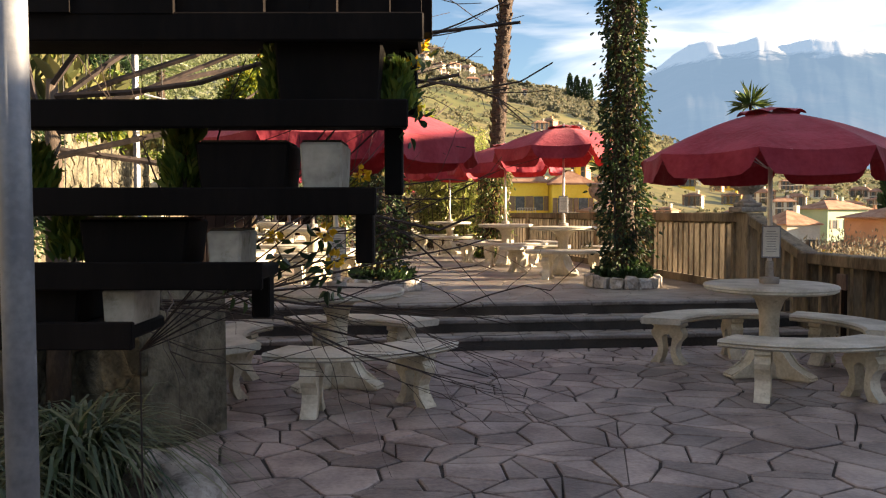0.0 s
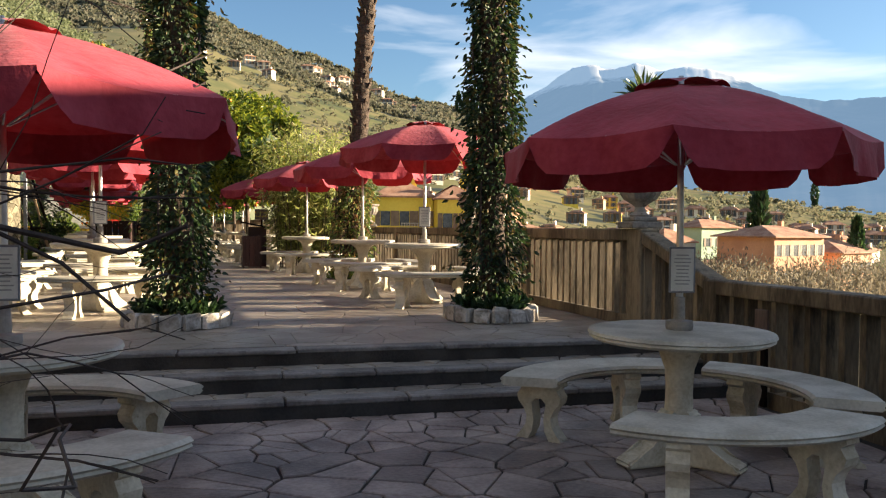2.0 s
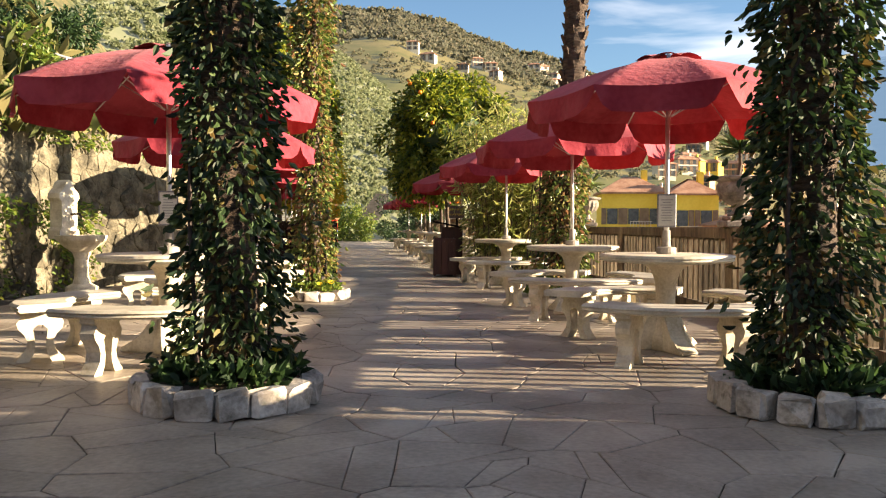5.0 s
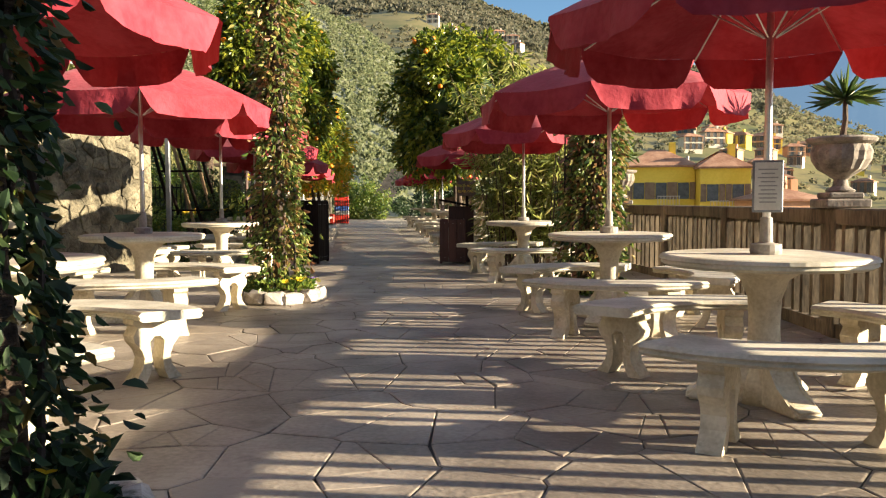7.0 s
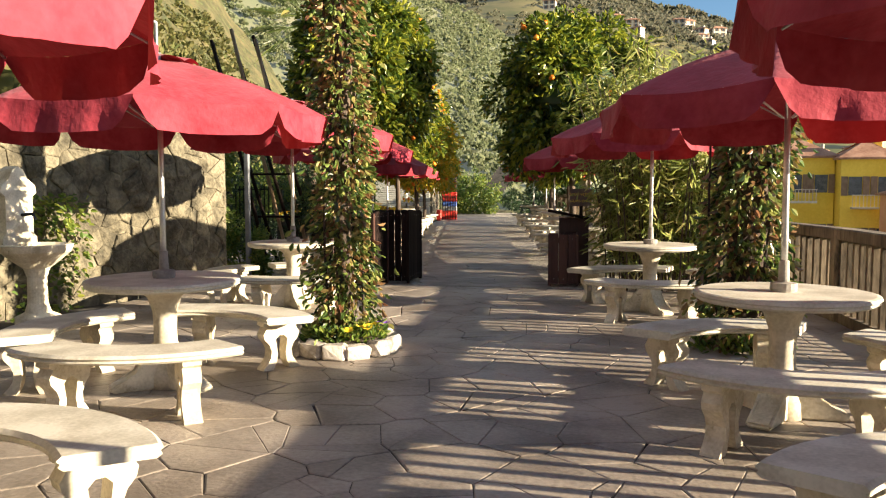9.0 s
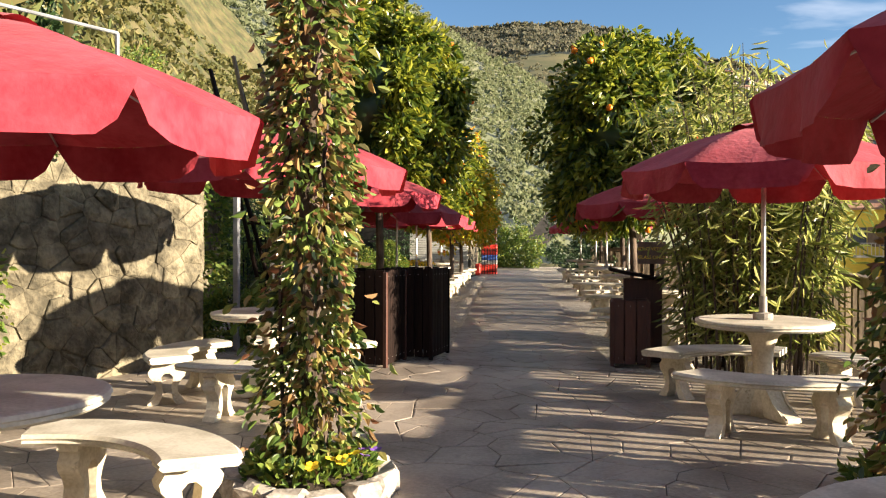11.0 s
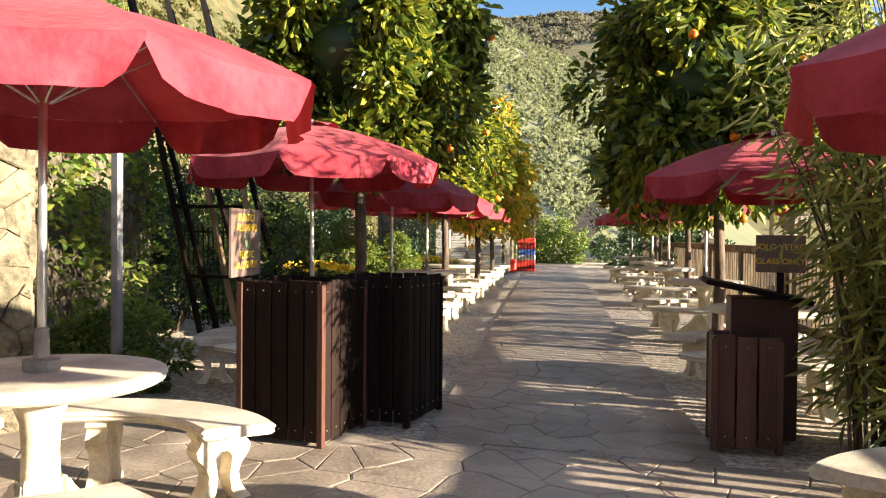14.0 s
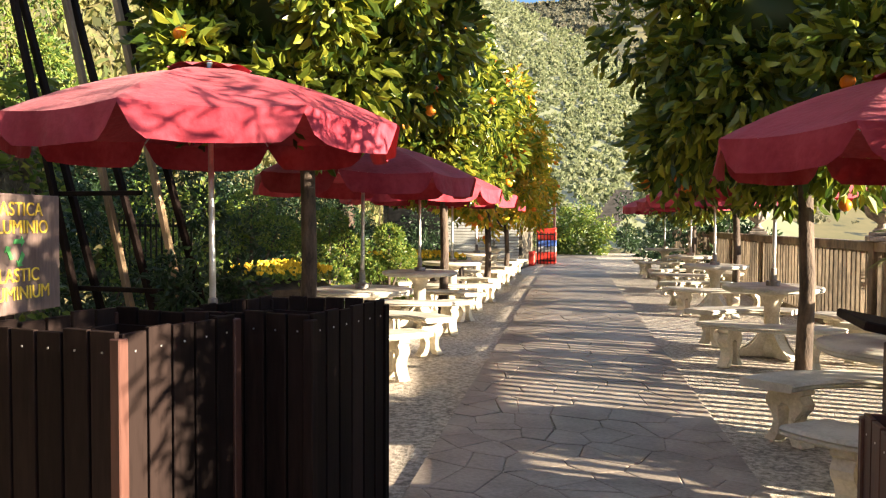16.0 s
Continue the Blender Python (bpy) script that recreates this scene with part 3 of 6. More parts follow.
def build_umbrella(m, lift=0.0):
    t = thing("parasol", m, "open red cloth parasol on an aluminium pole through a stone table", "parasol", "red terrace parasols")
    R, APEX, RIM, N = 1.06 if lift < 0.1 else 1.20 if lift > 0.2 else 1.15, 2.19 + lift, 1.82 + lift, 8
    rng = random.Random(3)
    def prof(s):
        return APEX - (APEX - RIM) * (0.30 * s + 0.70 * s ** 1.9)
    corners = [2 * math.pi * k / N for k in range(N)]
    bm = bmesh.new()
    M_, S_ = 8, 8
    for k in range(N):
        a0, a1 = corners[k], corners[k] + 2 * math.pi / N
        rows = []
        for i in range(S_ + 1):
            s = 0.03 + 0.97 * i / S_
            p0, p1 = Vector((R * s * math.cos(a0), R * s * math.sin(a0), prof(s))), Vector((R * s * math.cos(a1), R * s * math.sin(a1), prof(s)))
            row = []
            for j in range(M_ + 1):
                q = p0.lerp(p1, j / M_)
                q.z -= 0.028 * s * math.sin(math.pi * j / M_)
                row.append(bm.verts.new(q))
            rows.append(row)
        for r0, r1 in zip(rows, rows[1:]):
            for j in range(M_):
                bm.faces.new((r0[j], r1[j], r1[j + 1], r0[j + 1]))
    bmesh.ops.remove_doubles(bm, verts=bm.verts[:], dist=0.0005)
    canopy = part("canopy", bm, M_RED, t, smooth=True)
    for k in range(N):
        a0, a1 = corners[k], corners[k] + 2 * math.pi / N
        p0, p1 = Vector((R * math.cos(a0), R * math.sin(a0), RIM)), Vector((R * math.cos(a1), R * math.sin(a1), RIM))
        outw = Vector((math.cos((a0 + a1) / 2), math.sin((a0 + a1) / 2), 0))
        bm = bmesh.new()
        cols = 14
        ph = rng.uniform(0, 6)
        grid = []
        for j in range(cols + 1):
            f = j / cols
            edge = min(f, 1 - f)
            drop = 0.185 * min(1.0, (edge / 0.13)) ** 0.45 if edge > 0 else 0.02
            col = []
            for i in range(4):
                q = p0.lerp(p1, f)
                q.z -= 0.028 * math.sin(math.pi * f)
                d = drop * i / 3
                q.z -= d
                q += outw * (0.10 * d + 0.016 * math.sin(f * 13 + ph) * (i / 3) + 0.012 * math.sin(f * 29 + 2 * ph) * (i / 3))
                col.append(bm.verts.new(q))
            grid.append(col)
        for a, b in zip(grid, grid[1:]):
            for i in range(3):
                bm.faces.new((a[i], b[i], b[i + 1], a[i + 1]))
        part("valance_flap", bm, M_RED, canopy, smooth=True)
    bm = bmesh.new()
    ring = []
    for i in range(48):
        a = 2 * math.pi * i / 48
        r = 0.26 + 0.012 * math.cos(8 * a)
        ring.append((bm.verts.new((0.03 * math.cos(a), 0.03 * math.sin(a), APEX + 0.035)), bm.verts.new((r * math.cos(a), r * math.sin(a), APEX - 0.030 + 0.030 * abs(math.sin(4 * a))))))
    for i in range(48):
        a, b = ring[i], ring[(i + 1) % 48]
        bm.faces.new((a[0], a[1], b[1], b[0]))
    part("vent_cap", bm, M_RED, t, smooth=True)
    bm = bmesh.new()
    tube(bm, [(0, 0, 0.784), (0, 0, 1.15), (0, 0, 1.6), (0, 0, APEX + 0.05)], [0.021, 0.021, 0.019, 0.017], 12)
    part("pole", bm, M_POLE, t, "aluminium pole", smooth=True)
    bm = bmesh.new()
    lathe(bm, [(0.075, 0.782), (0.08, 0.80), (0.078, 0.835), (0.045, 0.84), (0.034, 0.845), (0.03, 0.97), (0.025, 0.975)], 18)
    part("socket", bm, M_SOCKET, t, "grey socket on the tabletop", smooth=False)
    for k in range(N):
        a = corners[k]
        u = Vector((math.cos(a), math.sin(a), 0))
        bm = bmesh.new()
        tube(bm, [u * 0.03 + Vector((0, 0, APEX - 0.03)), u * R * 0.5 + Vector((0, 0, prof(0.5) - 0.015)), u * R * 0.985 + Vector((0, 0, RIM - 0.012))], 0.006, 5)
        rib = part("rib", bm, M_POLE, t)
        bm = bmesh.new()
        tube(bm, [u * 0.03 + Vector((0, 0, 1.72 + lift)), u * R * 0.5 + Vector((0, 0, prof(0.5) - 0.02))], 0.005, 5)
        part("strut", bm, M_POLE, rib)
    return t


def menu_card(m, z):
    c = thing("menu_card", m, "small framed menu card fixed to a parasol pole", "sign", "menu cards on poles")
    bm = bmesh.new()
    box(bm, (-0.075, -0.034, z), (0.075, -0.022, z + 0.27), 0.004)
    part("frame", bm, M_METAL, c)
    bm = bmesh.new()
    box(bm, (-0.064, -0.039, z + 0.012), (0.064, -0.0345, z + 0.258))
    sheet = part("sheet", bm, M_CARD, c, "pale printed sheet")
    for i in range(9):
        bm = bmesh.new()
        w = random.uniform(0.03, 0.05)
        box(bm, (-w, -0.0405, z + 0.05 + i * 0.021), (w, -0.0392, z + 0.057 + i * 0.021))
        part("text_line", bm, M_INK, sheet)


SETS = [  # x, y, floor, open side of the bench ring, parasol turn, card turn or None, lift of the parasol
    (4.90, 9.05, 0.0, 187, 12, -20, 0.03), (1.29, 9.10, 0.0, 0, 20, 0, 0.12),
    (4.78, 15.22, H, 187, 5, -12, 0.18), (4.385, 18.02, H, 188, 30, None, 0.12), (3.81, 22.28, H, 190, 10, None, 0.18),
    (0.82, 14.85, H, 5, 8, 12, 0.18), (0.23, 17.95, H, 2, 24, None, 0.12), (-0.40, 21.87, H, 10, 14, None, 0.25),
    (-1.12, 25.93, H, 8, 14, None, 0.25), (-1.56, 29.1, H, 8, 14, None, 0.12), (-2.06, 32.1, H, 8, 20, None, 0.12), (-2.55, 35.0, H, 8, 9, None, 0.12), (-3.3, 39.0, H, 8, 17, None, 0.12), (-4.0, 43.0, H, 8, 17, None, 0.12),
    (3.02, 26.7, H, 188, 20, None, 0.12), (2.5, 31.1, H, 188, 12, None, 0.12), (1.87, 35.65, H, 188, 18, None, 0.12), (1.34, 39.5, H, 188, 5, None, 0.12), (0.5, 44.4, H, 188, 11, None, 0.12),
]
table_0 = bench_0 = None
parasols = {}
for i, (x, y, z, gap_dir, turn, card, lift) in enumerate(SETS):
    mt = pose(x, y, z, 0, 0, turn * 3)
    if table_0 is None:
        table_0 = build_table(mt)
    else:
        copy_thing(table_0, mt)
    for a in (gap_dir + 180, gap_dir - 77, gap_dir + 77):
        a += random.uniform(-3, 3)
        r = 0.885 + random.uniform(-0.01, 0.03)
        mb = pose(x + r * math.cos(radians(a)), y + r * math.sin(radians(a)), z, 0, 0, a)
        if bench_0 is None:
            bench_0 = build_bench(mb)
        else:
            copy_thing(bench_0, mb)
    mu = pose(x, y, z, random.uniform(-0.5, 0.5), random.uniform(-0.5, 0.5), turn)
    if lift not in parasols:
        u = parasols[lift] = build_umbrella(mu, lift)
    else:
        u = copy_thing(parasols[lift], mu)
    if card is not None:
        menu_card(pose(x, y, z, 0, 0, card), 1.0)


# ---- ivy-covered trunks in rings of stones ----
def stone_ring(c, r, z, n, h, group):
    t = thing("planter_ring", pose(c[0], c[1], z), "low ring of rough pale stones round a planting bed", "planter", group)
    bm = bmesh.new()
    lathe(bm, [(r - 0.04, 0.0), (r - 0.05, h * 0.75), (r * 0.6, h * 0.95)], 20)
    part("soil", bm, M_SOIL, t)
    for k in range(n):
        a = 2 * math.pi * (k + random.uniform(-0.12, 0.12)) / n
        bm = bmesh.new()
        w = math.pi * r / n * random.uniform(0.92, 1.04)
        vs = box(bm, (-0.06, -w, -0.01), (0.065, w, h * random.uniform(0.85, 1.1)), 0.022)
        for v in bm.verts:
            v.co += Vector((random.uniform(-0.02, 0.02), random.uniform(-0.012, 0.012), random.uniform(-0.02, 0.02)))
            v.co.z = max(v.co.z, 0)
        part("stone", bm, M_KERBSTONE, t, m=pose(r * math.cos(a), r * math.sin(a), 0, 0, 0, math.degrees(a)))
    return t


def ivy_trunk(c, z, top, r_trunk, ivy_top, ivy_r, n, leaf, size, label, lean=(0, 0), palm=False, trunk_mat=None, droop=0.8):
    t = thing("ivy_clad_trunk", pose(c[0], c[1], z), label, "tree")
    bm = bmesh.new()
    k = 14
    pts = [(lean[0] * i / k + 0.02 * math.sin(i * 1.3), lean[1] * i / k + 0.02 * math.cos(i * 1.7), (top) * i / k) for i in range(k + 1)]
    tube(bm, pts, [r_trunk * (1.15 if i == 0 else 1.0 - 0.15 * i / k + 0.05 * math.sin(i * 2.2)) for i in range(k + 1)], 12)
    part("trunk", bm, trunk_mat or M_PALM, t, smooth=True)
    if trunk_mat is None:
        bm = bmesh.new()
        for q in range(int(top * 26)):
            h, a = 0.1 + q / 26.0, q * 2.4
            f_ = h / top
            if h > ivy_top * 0.9 or h > 1:
                prism(bm, [(0, -0.05), (r_trunk * 0.20, 0.03), (r_trunk * 0.26, 0.075), (0, 0.05)], -0.045, 0.045, pose(lean[0] * f_, lean[1] * f_, h, 0, 0, math.degrees(a)) @ pose(r_trunk * (0.98 - 0.15 * f_), 0, 0))
        part("leaf_stub", bm, M_PALM, t, kind="stuff")
    zz = RNG.random(n) ** 0.9 * ivy_top
    a = RNG.random(n) * 2 * math.pi
    lumps = 0.70 + 0.42 * np.sin(zz * 2.9 + 2 * a) * np.sin(zz * 1.3 + 1) + 0.22 * np.sin(5 * zz + 3 * a)
    rad = r_trunk + np.maximum(0.03, ivy_r * lumps) * (0.35 + 0.75 * RNG.random(n)) + (RNG.random(n) > 0.94) * RNG.random(n) * 0.22
    fr = zz / top
    pos = np.stack([rad * np.cos(a) + lean[0] * fr, rad * np.sin(a) + lean[1] * fr, zz + 0.05], 1)
    leaves("ivy_leaves", pos, np.stack([np.cos(a), np.sin(a), 0 * a], 1), size, leaf, t, 0.52, droop, 0.5, fine=True)
    bm = bmesh.new()
    for q in range(3):
        a0 = q * 2.1
        pts = [((r_trunk + 0.03 + ivy_r * 0.3) * math.cos(a0 + s * 0.5 * math.sin(s * 2 + q)), (r_trunk + 0.03 + ivy_r * 0.3) * math.sin(a0 + s * 0.5 * math.sin(s * 2 + q)), s * ivy_top / 6) for s in range(7)]
        tube(bm, pts, 0.012, 5)
    part("vine", bm, M_TWIG, t, kind="stuff")
    return t


def bed_plants(c, z, r, n, leaf, size, name, label, h=0.12):
    t = thing(name, pose(c[0], c[1], z), label, "plants")
    a, q = RNG.random(n) * 2 * math.pi, np.sqrt(RNG.random(n)) * r
    pos = np.stack([q * np.cos(a), q * np.sin(a), RNG.random(n) * h], 1)
    leaves("foliage", pos, np.stack([np.cos(a), np.sin(a), 0.9 + 0 * a], 1), size, leaf, t, 0.5, 0.0, 0.6)
    return t


def flowers(c, z, spots, material, label, size=0.03):
    for x, y, h in spots:
        f = thing("pansy", pose(c[0] + x, c[1] + y, z, random.uniform(-25, 25), random.uniform(-25, 25), random.uniform(0, 360)), label, "flower", "small bedding flowers")
        bm = bmesh.new()
        tube(bm, [(0, 0, 0), (0.004, 0, h)], 0.003, 4)
        part("stem", bm, L_SHRUB, f)
        bm = bmesh.new()
        for k in range(5):
            a = k * 2 * math.pi / 5
            vs = [bm.verts.new((0, 0, h))] + [bm.verts.new((size * math.cos(a + d) * q, size * math.sin(a + d) * q, h + 0.012 * q)) for d, q in ((-0.6, 0.8), (-0.25, 1.1), (0.25, 1.1), (0.6, 0.8))]
            bm.faces.new(vs)
        part("petals", bm, material, f)


stone_ring((1.80, 13.18), 0.46, H, 15, 0.15, "stone planter rings")
stone_ring((5.05, 13.14), 0.44, H, 15, 0.15, "stone planter rings")
stone_ring((1.06, 19.45), 0.42, H, 13, 0.13, "stone planter rings")
ivy_trunk((1.80, 13.18), H + 0.10, 5.6, 0.15, 5.5, 0.16, 9500, L_IVY, (0.04, 0.085), "palm trunk thickly covered with dark green ivy")
ivy_trunk((5.05, 13.14), H + 0.10, 5.6, 0.14, 5.2, 0.18, 9500, L_IVY, (0.04, 0.085), "palm trunk wrapped in dark and yellowing ivy")
ivy_trunk((1.06, 19.45), H + 0.10, 5.2, 0.08, 5.0, 0.21, 8000, L_IVY_RED, (0.045, 0.092), "slender post overgrown with green and russet creeper", trunk_mat=M_BARK)
ivy_trunk((4.46, 20.25), H, 6.9, 0.17, 2.35, 0.20, 3600, L_IVY_RED, (0.05, 0.10), "tall palm with ivy round its lower trunk", lean=(0.42, 0.0))
bed_plants((1.80, 13.18), H + 0.11, 0.40, 700, L_DARK, (0.05, 0.11), "ground_ivy", "dark leafy ground cover in a stone ring")
bed_plants((5.05, 13.14), H + 0.11, 0.38, 700, L_DARK, (0.05, 0.11), "ground_ivy", "dark leafy ground cover in a stone ring")
bed_plants((1.06, 19.45), H + 0.10, 0.36, 700, L_SHRUB, (0.04, 0.08), "bedding_plants", "bright green bedding leaves in a stone ring")
bed_plants((4.46, 20.25), H, 0.45, 600, L_SHRUB, (0.05, 0.10), "bedding_plants", "green leaves at the foot of a palm")
flowers((1.06, 19.45), H + 0.16, [(0.20, -0.20, 0.08), (0.26, -0.14, 0.09), (0.14, -0.27, 0.07), (0.10, -0.30, 0.06), (0.30, -0.04, 0.08)], M_PETAL_Y, "yellow pansy in a stone ring", 0.04)
flowers((1.06, 19.45), H + 0.16, [(0.33, 0.03, 0.09), (0.34, -0.09, 0.08), (0.36, 0.10, 0.07)], M_PETAL_V, "violet pansy in a stone ring", 0.035)
flowers((1.80, 13.18), H + 0.18, [(0.28, -0.10, 0.12), (0.22, -0.25, 0.06)], M_PETAL_Y, "yellow pansy in a stone ring", 0.035)


def palm_crown(c, z, n, length, label, tilt=0.35):
    t = thing("fan_palm", pose(c[0], c[1], z), label, "palm")
    v, f = [], []
    for k in range(n):
        a = k * 2.399
        el = 1.2 - 1.9 * (k / n)
        fr = Vector((math.cos(a) * math.cos(el), math.sin(a) * math.cos(el), math.sin(el)))
        side = Vector((-math.sin(a), math.cos(a), 0))
        up = fr.cross(side)
        hub = fr * length * 0.55
        bm = bmesh.new()
        tube(bm, [(0, 0, 0), hub * 0.5 + Vector((0, 0, 0.02)), hub], [0.018, 0.014, 0.01], 5)
        part("frond_stalk", bm, L_PALM, t)
        for q in range(15):
            b = (q / 14 - 0.5) * 3.4
            d = (fr * math.cos(b) + side * math.sin(b)).normalized()
            ln = length * 0.55 * (0.75 + 0.25 * math.cos(b))
            w = side.lerp(up, 0.4) * 0.022
            i0 = len(v)
            p1, p2 = hub + d * ln * 0.55, hub + d * ln + Vector((0, 0, -0.14 * ln))
            v += [hub - w * 0.3, hub + w * 0.3, p1 + w, p1 - w, p2, p2]
            f += [(i0, i0 + 1, i0 + 2, i0 + 3), (i0 + 3, i0 + 2, i0 + 4, i0 + 5)]
    link("fronds", raw_mesh("fronds", [tuple(q) for q in v], f, L_PALM), t, kind="stuff")
    return t


palm_crown((4.88, 20.25), H + 7.05, 26, 1.25, "fan palm crown with stiff green fronds")


# ---- hills, town and mountains ----
def interp(prof, a):
    xs, ys = zip(*prof)
    return np.interp(a, xs, ys)


O = (2.5, 10.0, 1.4)   # point from which the skyline's angles are given


def hill(name, prof, r0, r1, z0, material, a0, a1, label, bumps=0.06, na=90, nr=26, jag=0.0):
    """A slope that rises from r0 to its ridge at r1; prof: degrees right of +y, and the ridge's height in degrees."""
    az = np.linspace(a0, a1, na)
    s = np.linspace(0, 1.15, nr)
    A, S = np.meshgrid(np.radians(az), s, indexing="ij")
    top = interp(prof, np.degrees(A))
    R = r0 + (r1 - r0) * S
    ridge = r1 * np.tan(np.radians(top)) + O[2]
    up = np.where(S <= 1, S ** 1.15, 1 - (S - 1) * 3.0)
    nz = np.sin(A * 41 + S * 9) * 0.5 + np.sin(A * 97 + S * 23 + 1) * 0.3 + np.sin(A * 17 - S * 31) * 0.4
    Z = z0 + (ridge - z0) * up + nz * (r1 * 0.01) * bumps * 10 * S
    for q in range(9):
        fq = 30 * 1.55 ** q
        Z = Z + jag * r1 * 0.011 / 1.35 ** q * np.sin(A * fq + S * fq * 0.11 + q * 2.1) * np.sin(A * fq * 0.61 - S * fq * 0.07 + q) * S
    X, Y = O[0] + R * np.sin(A), O[1] + R * np.cos(A)
    v = np.stack([X, Y, Z], -1).reshape(-1, 3)
    i, j = np.meshgrid(np.arange(na - 1), np.arange(nr - 1), indexing="ij")
    q = (i * nr + j).ravel()
    f = np.stack([q, q + nr, q + nr + 1, q + 1], 1)
    ob = link(name, raw_mesh(name, v, f, material, True))
    tagged(ob, label, "hill", kind="structure")
    def at(az_, s_):
        a = np.radians(az_)
        tp = interp(prof, az_)
        r = r0 + (r1 - r0) * s_
        nn = np.sin(a * 41 + s_ * 9) * 0.5 + np.sin(a * 97 + s_ * 23 + 1) * 0.3 + np.sin(a * 17 - s_ * 31) * 0.4
        z = z0 + (r1 * np.tan(np.radians(tp)) + O[2] - z0) * s_ ** 1.15 + nn * (r1 * 0.01) * bumps * 10 * s_
        return np.stack([O[0] + r * np.sin(a), O[1] + r * np.cos(a), z], -1)
    return at


def far_surface(name, tones, scale, haze, amount, snow=None):
    """Far slope: patches of the given tones, plus haze as a painted glow."""
    m, n, l, p = nodes_of(name)
    geo = n.new("ShaderNodeNewGeometry")
    nz = n.new("ShaderNodeTexNoise")
    nz.inputs["Scale"].default_value, nz.inputs["Detail"].default_value = scale, 9
    nz.inputs["Roughness"].default_value = 0.65
    l.new(geo.outputs["Position"], nz.inputs["Vector"])
    ramp = n.new("ShaderNodeValToRGB")
    els = ramp.color_ramp.elements
    for i, c in enumerate(tones):
        e = els[i] if i < 2 else els.new(1.0)
        e.color = (*c, 1)
    for i, e in enumerate(list(els)):
        e.position = 0.32 + 0.36 * i / (len(tones) - 1)
    l.new(nz.outputs["Fac"], ramp.inputs["Fac"])
    col = ramp.outputs["Color"]
    if snow:
        sep = n.new("ShaderNodeSeparateXYZ")
        l.new(geo.outputs["Position"], sep.inputs[0])
        ad = n.new("ShaderNodeMath")
        ad.operation = "MULTIPLY_ADD"
        ad.inputs[1].default_value = 260.0
        l.new(nz.outputs["Fac"], ad.inputs[0])
        l.new(sep.outputs["Z"], ad.inputs[2])
        mr = n.new("ShaderNodeMapRange")
        mr.inputs["From Min"].default_value, mr.inputs["From Max"].default_value = snow, snow + 38
        l.new(ad.outputs[0], mr.inputs["Value"])
        mx = n.new("ShaderNodeMixRGB")
        mx.inputs["Color2"].default_value = (0.95, 0.93, 0.88, 1)
        l.new(mr.outputs[0], mx.inputs["Fac"])
        l.new(col, mx.inputs["Color1"])
        col = mx.outputs["Color"]
    l.new(col, p.inputs["Base Color"])
    p.inputs["Roughness"].default_value = 1.0
    p.inputs["Specular IOR Level"].default_value = 0.0
    # bluish glow stands in for the hazy air before the slope
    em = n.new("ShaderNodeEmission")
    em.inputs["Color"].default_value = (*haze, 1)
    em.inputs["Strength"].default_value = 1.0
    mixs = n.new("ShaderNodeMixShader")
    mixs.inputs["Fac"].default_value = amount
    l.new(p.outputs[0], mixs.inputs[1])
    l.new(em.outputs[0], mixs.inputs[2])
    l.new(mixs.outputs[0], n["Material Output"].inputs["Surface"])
    return m


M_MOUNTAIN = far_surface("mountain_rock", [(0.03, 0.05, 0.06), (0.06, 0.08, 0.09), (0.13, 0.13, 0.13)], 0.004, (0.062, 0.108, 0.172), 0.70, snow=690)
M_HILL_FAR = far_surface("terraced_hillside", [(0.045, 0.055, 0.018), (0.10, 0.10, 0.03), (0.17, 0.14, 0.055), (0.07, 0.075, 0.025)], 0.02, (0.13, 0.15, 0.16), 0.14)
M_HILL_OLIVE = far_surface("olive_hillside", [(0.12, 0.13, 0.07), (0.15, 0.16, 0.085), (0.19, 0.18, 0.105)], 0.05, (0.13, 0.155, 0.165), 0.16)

hill("backdrop_mountain", [(-30, 5), (12, 5), (15, 6.5), (19, 8.6), (20.5, 9.7), (22, 10.4), (23.5, 11.2), (25, 11.3), (26.5, 11.1), (28, 11.45), (29.3, 11.2), (31, 11.0), (33.5, 10.6), (34.5, 10.2), (36, 9.6), (38, 8.9), (40, 8.5), (43, 8.3), (46, 8.9), (48, 8.6), (60, 8.0), (95, 6.0)], 1500, 3400, -9, M_MOUNTAIN, -30, 95, "hazy blue snow-capped mountain range", 0.035, 900, 60, 0.20)
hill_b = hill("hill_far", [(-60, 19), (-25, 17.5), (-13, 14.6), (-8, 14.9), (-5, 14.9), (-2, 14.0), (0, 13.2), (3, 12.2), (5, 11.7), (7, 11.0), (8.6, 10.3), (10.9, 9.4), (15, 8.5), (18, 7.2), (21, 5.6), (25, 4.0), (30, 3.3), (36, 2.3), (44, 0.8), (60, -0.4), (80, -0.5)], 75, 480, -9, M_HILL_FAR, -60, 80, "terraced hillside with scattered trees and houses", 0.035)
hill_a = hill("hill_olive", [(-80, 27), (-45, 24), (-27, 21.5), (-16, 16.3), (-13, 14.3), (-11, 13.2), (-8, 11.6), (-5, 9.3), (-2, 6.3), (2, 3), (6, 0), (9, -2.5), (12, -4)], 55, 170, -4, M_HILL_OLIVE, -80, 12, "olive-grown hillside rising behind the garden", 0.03)

